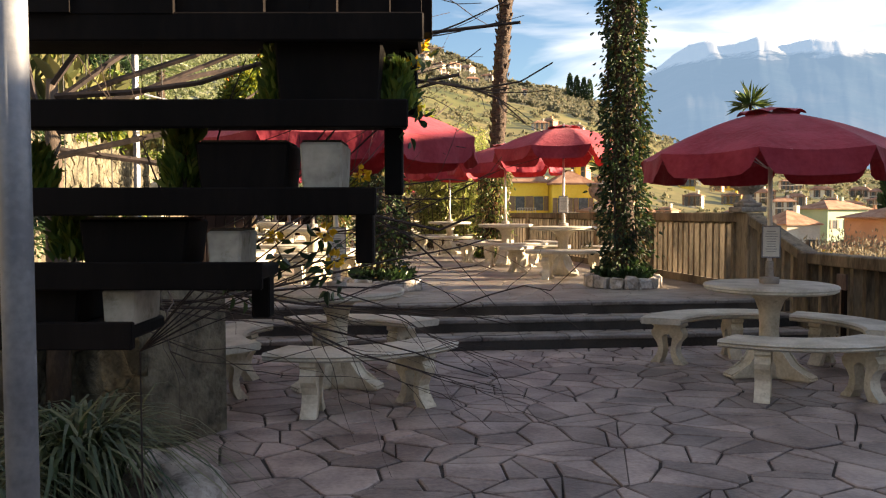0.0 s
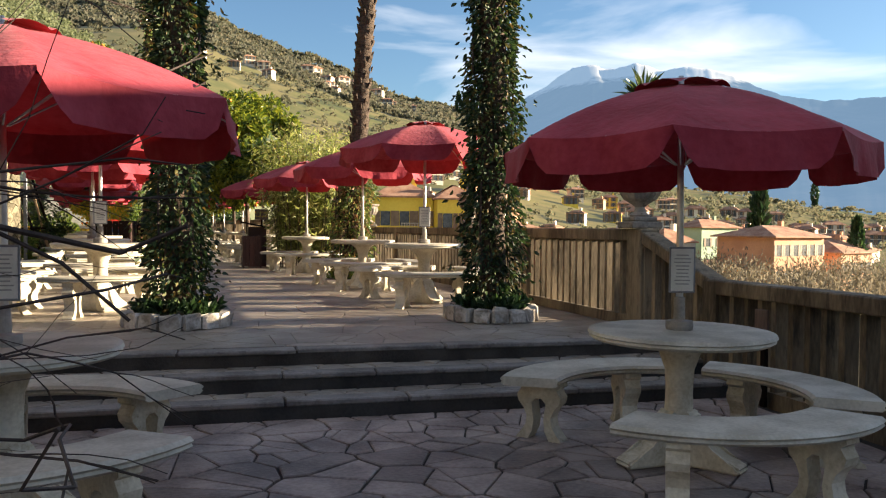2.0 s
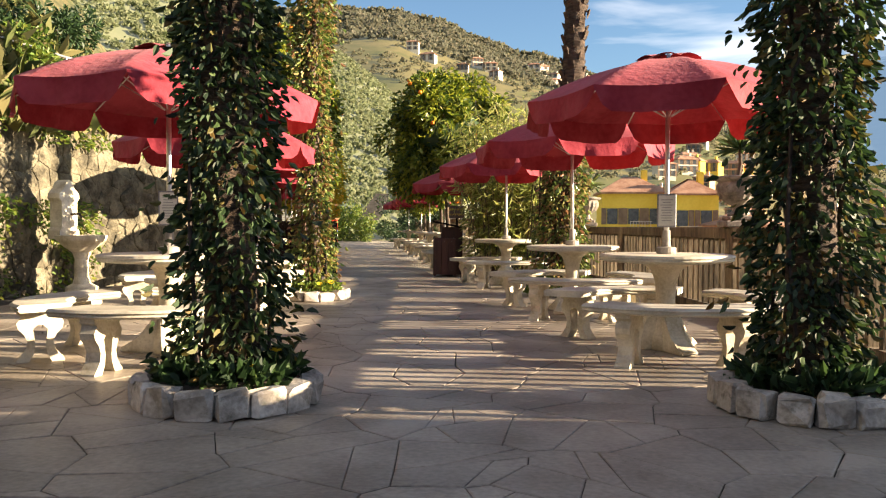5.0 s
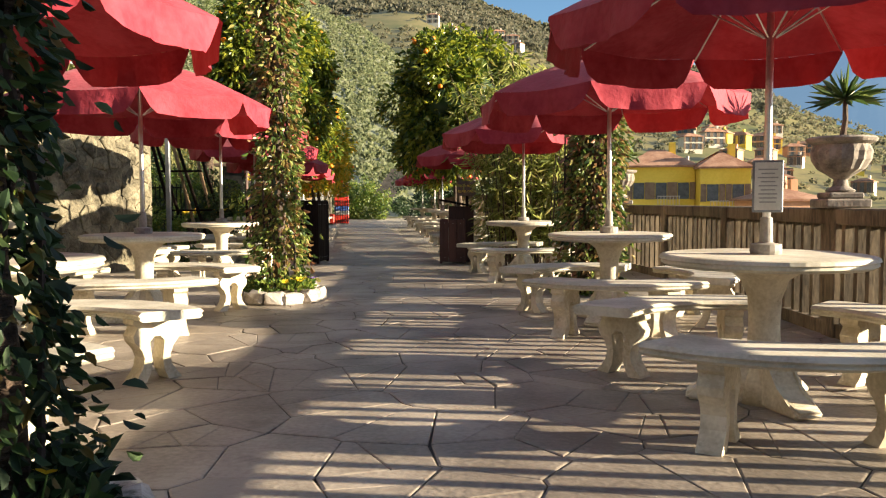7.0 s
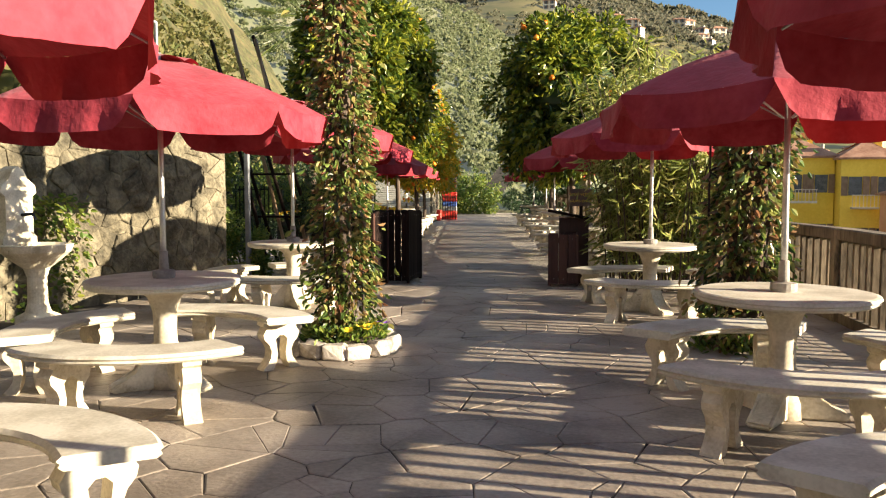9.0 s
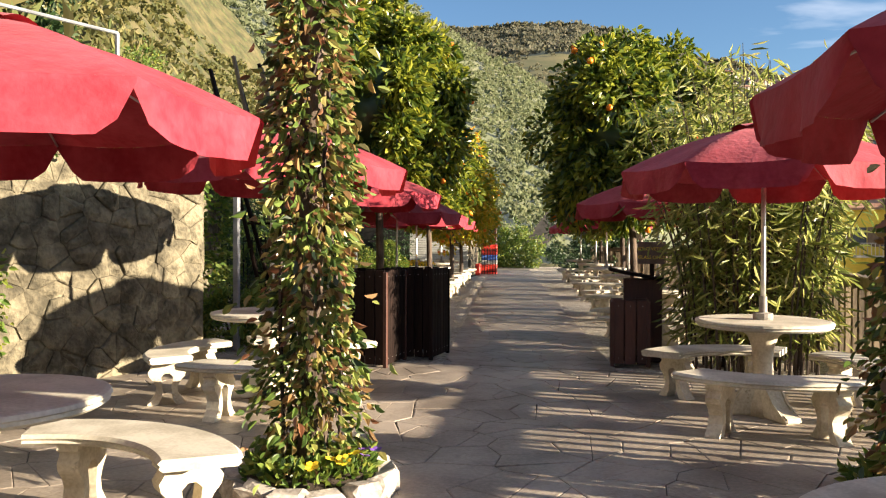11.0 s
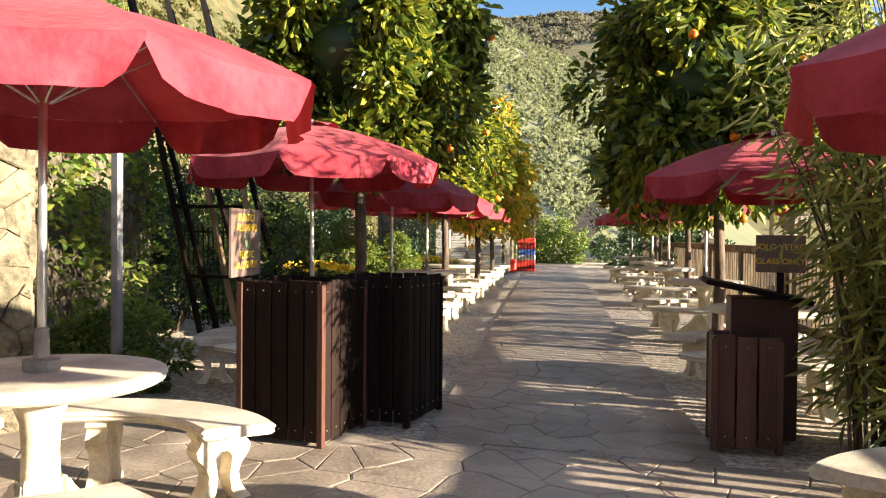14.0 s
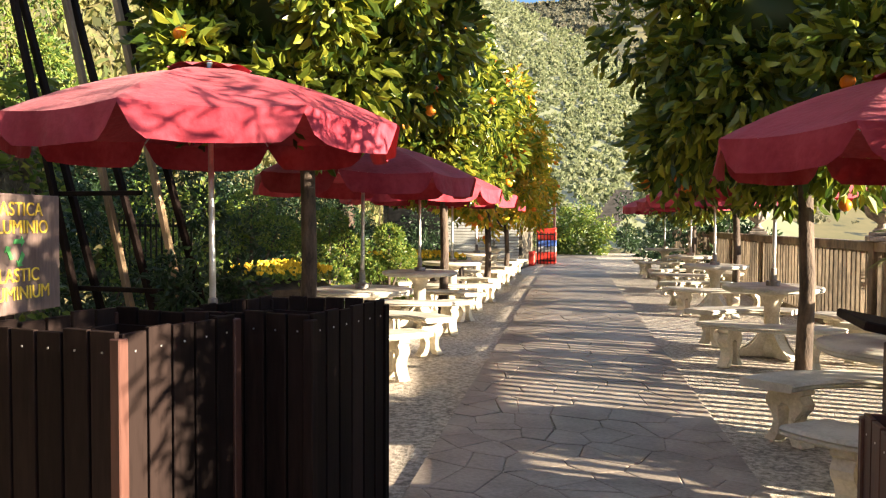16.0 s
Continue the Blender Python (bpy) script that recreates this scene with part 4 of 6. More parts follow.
def tufts(name, centres, radii, material, k):
    """Far tree crowns, each a loose ball of leaf clusters, in one mesh."""
    n = len(centres)
    d = RNG.normal(0, 1, (n, k, 3))
    d /= np.linalg.norm(d, axis=2, keepdims=True)
    d[:, :, 2] = np.abs(d[:, :, 2]) * 1.1 - 0.2
    r = np.asarray(radii)[:, None, None]
    p = np.asarray(centres)[:, None, :] + d * r * RNG.uniform(0.5, 1.0, (n, k, 1))
    sz = np.repeat(np.asarray(radii), k)
    dd = d.reshape(-1, 3) + RNG.normal(0, 0.7, (n * k, 3))
    dd /= np.linalg.norm(dd, axis=1, keepdims=True)
    u = np.cross(dd, RNG.normal(0, 1, (n * k, 3)))
    u /= np.linalg.norm(u, axis=1, keepdims=True)
    p = p.reshape(-1, 3)
    s_ = (sz * RNG.uniform(0.22, 0.42, n * k))[:, None]
    v = np.stack([p - dd * s_, p + u * s_ * 0.7, p + dd * s_, p - u * s_ * 0.7], 1).reshape(-1, 3)
    return link(name, raw_mesh(name, v, np.arange(len(v)).reshape(-1, 4), material), kind="stuff")


az = RNG.uniform(-60, -1, 8200)
ss = RNG.random(8200) ** 0.7 * 0.98
P = hill_a(az, ss)
tufts("olive_grove", P + [0, 0, 0.5], RNG.uniform(0.45, 1.0, len(P)), L_OLIVE, 34)
az = RNG.uniform(-30, 50, 4600)
ss = RNG.random(4600) ** 0.6
P = hill_b(az, ss)
keep_ = (np.sin(P[:, 0] * 0.05) + np.sin(P[:, 1] * 0.043 + 1) + RNG.normal(0, 0.7, len(P))) > -0.7
P = P[keep_]
tufts("hillside_trees", P + [0, 0, 0.6], RNG.uniform(0.8, 1.9, len(P)) * (0.5 + ss[keep_]), L_FARTREE, 26)
az = RNG.uniform(-16, 20, 2200)
P = hill_b(az, RNG.uniform(0.72, 1.0, 2200))
# crown tones lifted, haze painted into the leaf colour
tufts("upper_woods", P + [0, 0, 0.8], RNG.uniform(1.6, 3.4, len(P)), leafy("upper_wood_crown", [(0.085, 0.09, 0.06), (0.12, 0.12, 0.08), (0.165, 0.145, 0.10)], 0.4, 0.9), 26)
az = RNG.uniform(-14, 19, 420)
P = hill_b(az, np.full(len(az), 0.985))
tufts("ridge_trees", P + [0, 0, 1.0], RNG.uniform(1.8, 4.2, len(P)), L_FARTREE, 26)


def house(c, w, d, h, wall, ang, label, storeys=2, cols=3, roof_h=None, group="hillside houses", detail=True):
    """Rendered house with hipped tile roof, windows with shutters; c: middle of its foot."""
    t = thing("house", pose(*c, 0, 0, ang), label, "house", group)
    bm = bmesh.new()
    box(bm, (-w / 2, -d / 2, -3), (w / 2, d / 2, h))
    part("wall", bm, wall, t)
    rh = roof_h or 0.22 * w
    o = 0.06 * w
    bm = bmesh.new()
    b = [bm.verts.new(q) for q in ((-w / 2 - o, -d / 2 - o, h), (w / 2 + o, -d / 2 - o, h), (w / 2 + o, d / 2 + o, h), (-w / 2 - o, d / 2 + o, h))]
    b2 = [bm.verts.new((v.co.x, v.co.y, h + 0.15)) for v in b]
    r0, r1 = bm.verts.new((-w / 2 + d * 0.42, 0, h + rh)), bm.verts.new((w / 2 - d * 0.42, 0, h + rh))
    bm.faces.new(list(reversed(b)))
    for i in range(4):
        bm.faces.new((b[i], b[(i + 1) % 4], b2[(i + 1) % 4], b2[i]))
    bm.faces.new((b2[0], b2[1], r1, r0))
    bm.faces.new((b2[1], b2[2], r1))
    bm.faces.new((b2[2], b2[3], r0, r1))
    bm.faces.new((b2[3], b2[0], r0))
    part("roof", bm, M_TERRACOTTA, t, "faded terracotta tiles")
    bm = bmesh.new()
    box(bm, (w * 0.18, -0.3, h + rh * 0.5), (w * 0.18 + 0.5, 0.3, h + rh + 0.6))
    part("chimney", bm, wall, t)
    if not detail:
        return t
    for f in range(storeys):
        for k in range(cols):
            x = -w / 2 + w * (k + 0.5) / cols
            z = h * (f + 0.30) / storeys
            wd = bmesh.new()
            box(wd, (x - 0.45, -d / 2 - 0.03, z), (x + 0.45, -d / 2 + 0.1, z + 1.35))
            win = part("window", wd, M_WIN, t)
            for s in (-1, 1):
                sb = bmesh.new()
                box(sb, (x + s * 0.72 - 0.22, -d / 2 - 0.08, z - 0.03), (x + s * 0.72 + 0.22, -d / 2 - 0.01, z + 1.38))
                part("shutter", sb, M_SHUT, win)
    return t


def far(az_, r, z):
    a = radians(az_)
    return (O[0] + r * math.sin(a), O[1] + r * math.cos(a), z)


yh = house(far(12.1, 72, -7.0), 5.4, 5, 11.2, M_YWALL, -4, "bright yellow rendered house with brown tile roof", 3, 3, 1.6, "yellow houses below the terrace")
house(far(16.1, 71, -7.2), 3.9, 5, 11.2, M_YWALL, -4, "bright yellow rendered house with brown tile roof", 3, 2, 1.5, "yellow houses below the terrace")
for nm, azz, zz in (("balcony", 12.9, 0.9), ("balcony", 16.3, 0.5)):
    b = thing("balcony", pose(*far(azz, 68.2, zz), 0, 0, -4), "pale balcony on a yellow house", "balcony")
    bm = bmesh.new()
    box(bm, (-0.9, -0.2, -0.1), (0.9, 0.8, 0.05))
    part("slab", bm, M_PWALL, b)
    for k in range(8):
        bm = bmesh.new()
        box(bm, (-0.88 + k * 0.24, -0.19, 0.04), (-0.84 + k * 0.24, -0.15, 0.9))
        part("baluster", bm, M_PWALL, b)
    bm = bmesh.new()
    box(bm, (-0.9, -0.2, 0.88), (0.9, -0.14, 0.94))
    part("rail", bm, M_PWALL, b)
house(far(19.8, 66, -7.0), 4.6, 5, 8.4, M_OWALL, 6, "orange rendered house with tile roof", 2, 3)
house(far(38.4, 105, -9), 10.6, 8, 9.6, M_OWALL, 20, "long brick-orange house with flat tile roof", 3, 6, 1.5, "houses in the valley")
house(far(31.5, 100, -9), 5, 5, 8.8, M_PWALL, 12, "small pale house below the terrace", 2, 2, 1.8, "houses in the valley")
house(far(29.2, 92, -9), 5, 5, 7.5, M_YWALL, 12, "small yellow house below the terrace", 2, 2, 1.6, "houses in the valley")
house(far(33.8, 140, -7), 9, 6, 8.8, surface("green_render", (0.30, 0.40, 0.27), (0.40, 0.50, 0.36), 0.85, 0.3, 6, 0.2), 16, "pale green house with low roof", 2, 3, 1.5, "houses in the valley")
house(far(42.0, 118, -9), 9, 7, 7.5, M_OWALL, 24, "orange house with low roof", 2, 4, 1.8, "houses in the valley")
rh_ = random.Random(11)
walls_ = [M_PWALL, M_PWALL, M_OWALL, M_YWALL, surface("cream_render", (0.60, 0.54, 0.42), (0.74, 0.68, 0.55), 0.85, 0.3, 6, 0.2, rand=0.15)]
TOWN = [(rh_.uniform(13, 44), rh_.uniform(0.10, 0.55)) for _ in range(95)] + [(rh_.uniform(4.5, 13), rh_.uniform(0.74, 0.86)) for _ in range(14)] + [(rh_.uniform(-5, 3), rh_.uniform(0.64, 0.72)) for _ in range(7)]
for a_, s_ in TOWN:
    c = hill_b(np.array([a_]), np.array([s_]))[0]
    sc = 0.40 + 0.24 * s_
    house((c[0], c[1], c[2]), rh_.uniform(7, 12) * sc, rh_.uniform(6, 8) * sc, rh_.uniform(4.5, 7.5) * sc, (rh_.choice(walls_) if s_ < 0.6 else walls_[rh_.choice((0, 1, 4))]), -a_ + rh_.uniform(-35, 35), rh_.choice(["pale rendered house among the trees", "small house with a tile roof on the slope"]), 2, rh_.choice((2, 3)))


def cypress(c, h, r, label="dark slender cypress on the far slope"):
    t = thing("cypress", pose(*c), label, "tree", "far cypresses")
    bm = bmesh.new()
    tube(bm, [(0, 0, -1), (0, 0, h * 0.3)], 0.2, 6)
    part("trunk", bm, M_BARK, t)
    n = 500
    z = RNG.random(n)
    a = RNG.random(n) * 6.28
    q = r * np.sin(np.pi * np.clip(z * 0.93 + 0.07, 0, 1)) ** 0.7 * (0.7 + 0.4 * RNG.random(n))
    leaves("crown", np.stack([q * np.cos(a), q * np.sin(a), z * h], 1), np.stack([0.3 * np.cos(a), 0.3 * np.sin(a), 1 + 0 * a], 1), (h * 0.07, h * 0.12), L_DARK, t, 0.5, 0, 0.3)


cypress(far(37.5, 112, -6), 13.5, 0.9)
cypress(far(43.5, 120, -6), 9, 0.9)
for a_ in (15.6, 16.1, 16.6, 17.0, 39.8):
    c = hill_b(np.array([a_]), np.array([0.93]))[0]
    cypress(tuple(c), 14, 1.6)
# bare grey-brown woods in the valley just beyond the balustrade
az = RNG.uniform(14, 50, 900)
rr = RNG.uniform(48, 110, 900)
P = np.stack([O[0] + rr * np.sin(np.radians(az)), O[1] + rr * np.cos(np.radians(az)), -6.6 + 0.025 * rr + RNG.uniform(-2, 1.0, 900)], 1)
# branch tones paled to carry the valley haze in their colour
L_BARE = leafy("bare_branches", [(0.13, 0.11, 0.08), (0.20, 0.17, 0.12), (0.27, 0.23, 0.16)], 0.4, 0.9)
k = RNG.integers(0, 900, 52000)
d = RNG.normal(0, 1, (52000, 3)) * [1, 1, 0.8] + [0, 0, 0.6]
leaves("bare_woods", P[k] + d * 1.0, d, (0.25, 0.6), L_BARE, None, 0.16, -0.2, 0.4)

# large block beside the lower terrace, never in view, added to shade it
bm = bmesh.new()
box(bm, (13.0, -14, -9), (24, 11.65, 4.40))
wb = part("wall_neighbour", bm, M_PWALL)
tagged(wb, "plain unseen block added to shade the lower terrace", "building", kind="structure")
bm = bmesh.new()
box(bm, (-7, -4.6, -0.5), (9, -4.0, 4.5))
wb = part("wall_behind", bm, M_PWALL)
tagged(wb, "plain rendered wall behind the entrance to the terrace", "wall", kind="structure")

# ---- the slope and rubble wall on the left ----
M_BANK = surface("dry_grass_bank", (0.035, 0.04, 0.015), (0.12, 0.10, 0.045), 0.95, 0.9, 14, 1.0, depth=0.08, dirt=(0.09, 0.11, 0.035), dirt_at=0.52)


def wall_x(Y):
    """x of the rubble wall's face at y"""
    return np.interp(Y, [11.4, 15.0, 18.6, 20.95, 23.55, 24.6], [-2.75, -3.1, -3.35, -3.06, -2.14, -3.3])


def bank_z(X, Y):
    d = np.minimum(wall_x(Y) - 0.05, -2.7 - 0.178 * np.maximum(Y - 21, 0) * (Y > 24.4)) - X
    d = np.where(Y < 24.4, wall_x(Y) - 0.05 - X, d)
    w = np.clip((Y - 22.7) / 1.5, 0, 1)
    base = 3.0 - 3.1 * w
    return base + np.maximum(d, 0) * (0.75 - 0.70 * w) + np.maximum(d - 2.6, 0) * (0.2 + 1.05 * w) + 0.25 * np.sin(X * 1.3 + Y * 0.7) + 0.2 * np.sin(X * 2.9 - Y * 1.9)


bank_us, bank_ys = np.linspace(-31.4, -0.1, 64), np.concatenate([np.linspace(3, 30, 90), np.linspace(30.6, 75, 66)])
bank_mesh = grid_mesh("bank", bank_us, bank_ys, lambda U, Y: bank_z(U + wall_x(Y), Y), M_BANK)
for v in bank_mesh.vertices:
    v.co.x += float(wall_x(v.co.y))
bk = link("bank", bank_mesh)
tagged(bk, "steep grassy bank above the garden wall", "bank", kind="structure")


def rubble_wall(name, p0, p1, z0, z1, size, label, seed):
    a, b = Vector((*p0, 0)), Vector((*p1, 0))
    L = (b - a).length
    u = (b - a) / L
    nrm = Vector((u.y, -u.x, 0))
    w = thing(name, None, label, "wall", kind="structure")
    bm = bmesh.new()
    pts = [a, b, b - nrm * 0.6, a - nrm * 0.6]
    lo = [bm.verts.new((q.x, q.y, z0 - 0.3)) for q in pts]
    hi = [bm.verts.new((q.x, q.y, z1 - 0.06)) for q in pts]
    bm.faces.new(lo)
    bm.faces.new(hi)
    for i in range(4):
        bm.faces.new((lo[i], lo[(i + 1) % 4], hi[(i + 1) % 4], hi[i]))
    part("core", bm, M_ROCK_J, w)
    rg = random.Random(seed)
    rest = bmesh.new()
    cs = sorted(cells(0, z0, L, z1, size, 0.55, seed), key=lambda c: abs(c[0][0] - 0.55 * L) + 1.5 * abs(c[0][1] - 1.3))
    for i, (gq, poly) in enumerate(cs):
        bm = bmesh.new() if i < 300 else rest
        stone_bm(bm, gq, poly, rg.uniform(0.0, 0.006), rg.uniform(0.004, 0.05), rg.uniform(0.004, 0.04), lambda s, z, h: a + u * s + nrm * h + Vector((0, 0, z)), rg)
        if i >= 300:
            continue
        if bm.verts:
            part("stone", bm, M_ROCK, w)
        else:
            bm.free()
    if rest.verts:
        part("stones", rest, M_ROCK, w, kind="stuff")
    return w


rubble_wall("wall_left", (-3.06, 20.95), (-2.14, 23.55), H - 0.1, 3.1, 0.21, "retaining wall of rough pale rubble stones", 5)
rubble_wall("wall_left_middle", (-3.35, 18.6), (-3.06, 20.95), H - 0.1, 3.1, 0.23, "retaining wall of rough pale rubble stones", 6)
rubble_wall("wall_left_near", (-2.75, 11.4), (-3.35, 18.6), H - 0.1, 3.1, 0.26, "retaining wall of rough pale rubble stones", 7)
rubble_wall("wall_left_end", (-2.14, 23.55), (-4.5, 24.3), H - 0.1, 3.1, 0.40, "end of the rubble retaining wall", 8)
rubble_wall("wall_garden", (-3.3, 24.7), (-4.3, 27.6), H - 0.1, 2.9, 0.32, "sunlit rubble wall behind the waste enclosures", 12)
rubble_wall("wall_lower", (-0.55, 7.4), (-0.35, 10.45), 0, 0.95, 0.34, "low rubble wall beside the lower terrace", 9)
rubble_wall("wall_bed", (-0.75, 8.15), (0.25, 7.40), 0, 1.04, 0.24, "low rubble wall behind the planting bed", 13)
rubble_wall("wall_cliff", (-4.6, 2.0), (-3.2, 11.5), 0, 5.0, 0.7, "tall rough rock face in yellow light", 10)


# ---- waste enclosures ----
def slat_box(name, m, w, d, h, wood, label, post=None, board=0.115, right=None):
    t = thing(name, m, label, "bin enclosure", "slatted waste enclosures")
    def side(p, ang, L, wood=wood):
        n = max(2, round(L / board))
        for i in range(n):
            bm = bmesh.new()
            dz = random.uniform(-0.012, 0.006)
            box(bm, (i * L / n + 0.006, -0.011, 0.03), ((i + 1) * L / n - 0.006, 0.011, h + dz), 0.003)
            s = part("slat", bm, wood, t, m=pose(p[0], p[1], 0, 0, 0, ang))
            for zb in (0.10, h - 0.07):
                bm = bmesh.new()
                lathe(bm, [(0.0045, 0), (0.004, 0.002)], 6)
                part("screw", bm, M_POLE, s, m=pose((i + 0.5) * L / n, -0.012, zb, 90))
        for z in (0.12, h - 0.14):
            bm = bmesh.new()
            box(bm, (0.01, 0.012, z), (L - 0.01, 0.036, z + 0.07))
            part("batten", bm, wood, t, m=pose(p[0], p[1], 0, 0, 0, ang))
    side((0, 0), 0, w)
    side((w, 0), 90, d, right or wood)
    side((w, d), 180, w)
    side((0, d), -90, d)
    for x, y in ((0, 0), (w, 0), (w, d), (0, d)):
        bm = bmesh.new()
        box(bm, (x - 0.022, y - 0.022, 0), (x + 0.022, y + 0.022, h - 0.02), 0.004)
        part("corner_post", bm, post or wood, t)
    return t


slat_box("bin_enclosure", pose(-0.57, 23.78, H, 0, 0, -3), 0.62, 0.62, 1.09, M_DARKWOOD, "dark brown slatted waste enclosure", M_REDWOOD)
slat_box("bin_enclosure", pose(-0.25, 24.48, H, 0, 0, -3), 0.64, 0.66, 1.09, M_DARKWOOD, "dark brown slatted waste enclosure", M_DARKWOOD)
# beside the steps: dark front slats stand in for the shaded open inside
slat_box("bin_enclosure", pose(-0.60, 12.75, H, 0, 0, 8), 0.80, 0.70, 1.09, M_DARKWOOD, "tan-sided waste enclosure by the steps, dark slats for its shaded open front", M_TANWOOD, right=M_TANWOOD)
rb = slat_box("glass_bin", pose(2.50, 24.55, H, 0, 0, 4), 0.40, 0.36, 0.76, M_REDWOOD, "red-brown slatted glass bin with a sloping lid", M_REDWOOD)
bm = bmesh.new()
box(bm, (0.14, 0.40, 0), (0.58, 0.72, 0.98), 0.006)
part("back_box", bm, M_REDWOOD, rb)
bm = bmesh.new()
box(bm, (-0.34, -0.26, -0.018), (0.36, 0.22, 0.018), 0.006, pose(0.30, 0.52, 1.03, 0, 11, 0))
part("lid", bm, M_DARKWOOD, rb, "dark sloping lid")


def words(body, size, material, parent, m, name="lettering"):
    cu = bpy.data.curves.new(name, "FONT")
    cu.body, cu.size, cu.align_x, cu.extrude = body, size, "CENTER", 0.002
    tmp = new("tmp", cu)
    me = bpy.data.meshes.new_from_object(tmp.evaluated_get(bpy.context.evaluated_depsgraph_get()))
    bpy.data.objects.remove(tmp)
    me.materials.append(material)
    return link(name, me, parent, m=m)


def sign_board(m, w, h, post_h, label, lines, size, material):
    t = thing("sign_board", m, label, "sign")
    bm = bmesh.new()
    box(bm, (-w / 2, -0.012, post_h), (w / 2, 0.012, post_h + h), 0.004)
    part("board", bm, M_SIGN, t)
    bm = bmesh.new()
    box(bm, (-0.025, 0.0125, 0), (0.025, 0.05, post_h + h * 0.6), 0.004)
    part("post", bm, M_DARKWOOD, t)
    for text, z in lines:
        words(text, size, material, t, pose(0, -0.014, post_h + z, 90, 0, 0))
    return t


sb = sign_board(pose(-0.655, 23.97, H, 0, 0, 101), 0.56, 0.47, 1.10, "brown wooden recycling sign with yellow words", [("PLASTICA", 0.385), ("ALLUMINIO", 0.315), ("PLASTIC", 0.125), ("ALUMINIUM", 0.055)], 0.076, M_YELLOW)
for k in range(3):
    bm = bmesh.new()
    prism(bm, [(-0.016, 0.030), (0.030, 0.030), (0.030, 0.018), (0.048, 0.038), (0.030, 0.060), (0.030, 0.048), (-0.010, 0.048)], -0.018, -0.0145, pose(0, 0, 1.10 + 0.245, 0, 120 * k, 0))
    part("recycling_arrow", bm, M_GREEN_PAINT, sb)
sign_board(pose(2.93, 25.0, H, 0, 0, -6), 0.32, 0.26, 1.16, "brown wooden sign for glass with yellow words", [("SOLO VETRO", 0.16), ("GLASS ONLY", 0.06)], 0.055, M_YELLOW)
sign_board(pose(6.30, 10.2, 0.0, 0, 0, -80), 0.13, 0.16, 0.60, "small warning sign on the balustrade", [], 0.05, M_YELLOW)


# ---- orange trees ----
def orange_tree(c, z, h_trunk, r, label, leaf=None, n=6500, fruit=16, size=(0.11, 0.18), crown_z=None):
    t = thing("orange_tree", pose(c[0], c[1], z), label, "tree", "orange trees along the path")
    cz = crown_z or h_trunk + r[2] * 0.85
    bm = bmesh.new()
    tube(bm, [(0, 0, 0), (0.03, 0.01, h_trunk * 0.5), (0.0, 0.02, h_trunk), (0, 0, cz)], [0.075, 0.065, 0.06, 0.03], 8)
    part("trunk", bm, M_BARK, t, smooth=True)
    pos, d, cc = crown_points(n, (0, 0, cz), r, 90, 0.26 * r[0])
    # dark solid core, added to stand in for the crown's inner shade
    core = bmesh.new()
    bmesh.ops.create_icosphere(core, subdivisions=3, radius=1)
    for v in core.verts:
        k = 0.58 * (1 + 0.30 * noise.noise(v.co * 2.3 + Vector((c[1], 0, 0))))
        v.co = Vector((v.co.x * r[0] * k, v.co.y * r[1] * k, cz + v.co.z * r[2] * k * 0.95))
    part("shade_core", core, L_DARK, t, smooth=True)
    for q in range(0, 24, 3):
        bm = bmesh.new()
        e = Vector(cc[q])
        tube(bm, [(0, 0, h_trunk * 0.9 + 0.02 * q), e * 0.5 + Vector((0, 0, h_trunk * 0.55)), e], [0.03, 0.02, 0.008], 5)
        part("limb", bm, M_BARK, t)
    leaves("crown", pos, d, size, leaf or L_CITRUS, t, 0.45, 0.5, 0.5, fine=True)
    fr = None
    rel = np.linalg.norm((pos - np.array([0, 0, cz])) / np.array(r), axis=1)
    outer = np.argsort(-rel)[:n // 6]
    k = RNG.choice(outer, fruit, False)
    for q in k:
        p = np.array([0, 0, cz]) + (pos[q] - np.array([0, 0, cz])) * 1.03
        if fr is None:
            bm = bmesh.new()
            bmesh.ops.create_icosphere(bm, subdivisions=2, radius=0.052)
            fr = mesh_of("orange", bm, M_ORANGE, True)
        link("orange", fr, t, m=Matrix.Translation(p))
    return t


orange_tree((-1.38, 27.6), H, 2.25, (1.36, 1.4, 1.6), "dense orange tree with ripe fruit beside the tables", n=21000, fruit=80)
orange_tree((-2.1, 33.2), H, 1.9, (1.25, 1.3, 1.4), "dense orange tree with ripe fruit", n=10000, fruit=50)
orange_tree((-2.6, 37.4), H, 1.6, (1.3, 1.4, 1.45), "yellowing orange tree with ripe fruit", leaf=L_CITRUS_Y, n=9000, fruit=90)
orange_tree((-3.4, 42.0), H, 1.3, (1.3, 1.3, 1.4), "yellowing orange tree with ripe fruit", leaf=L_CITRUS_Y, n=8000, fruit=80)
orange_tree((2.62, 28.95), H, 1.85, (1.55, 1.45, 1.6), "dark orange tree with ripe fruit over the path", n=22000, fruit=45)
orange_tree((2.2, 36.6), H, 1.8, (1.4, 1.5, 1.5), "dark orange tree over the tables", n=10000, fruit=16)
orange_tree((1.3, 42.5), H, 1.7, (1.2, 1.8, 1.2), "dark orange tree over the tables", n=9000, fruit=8)


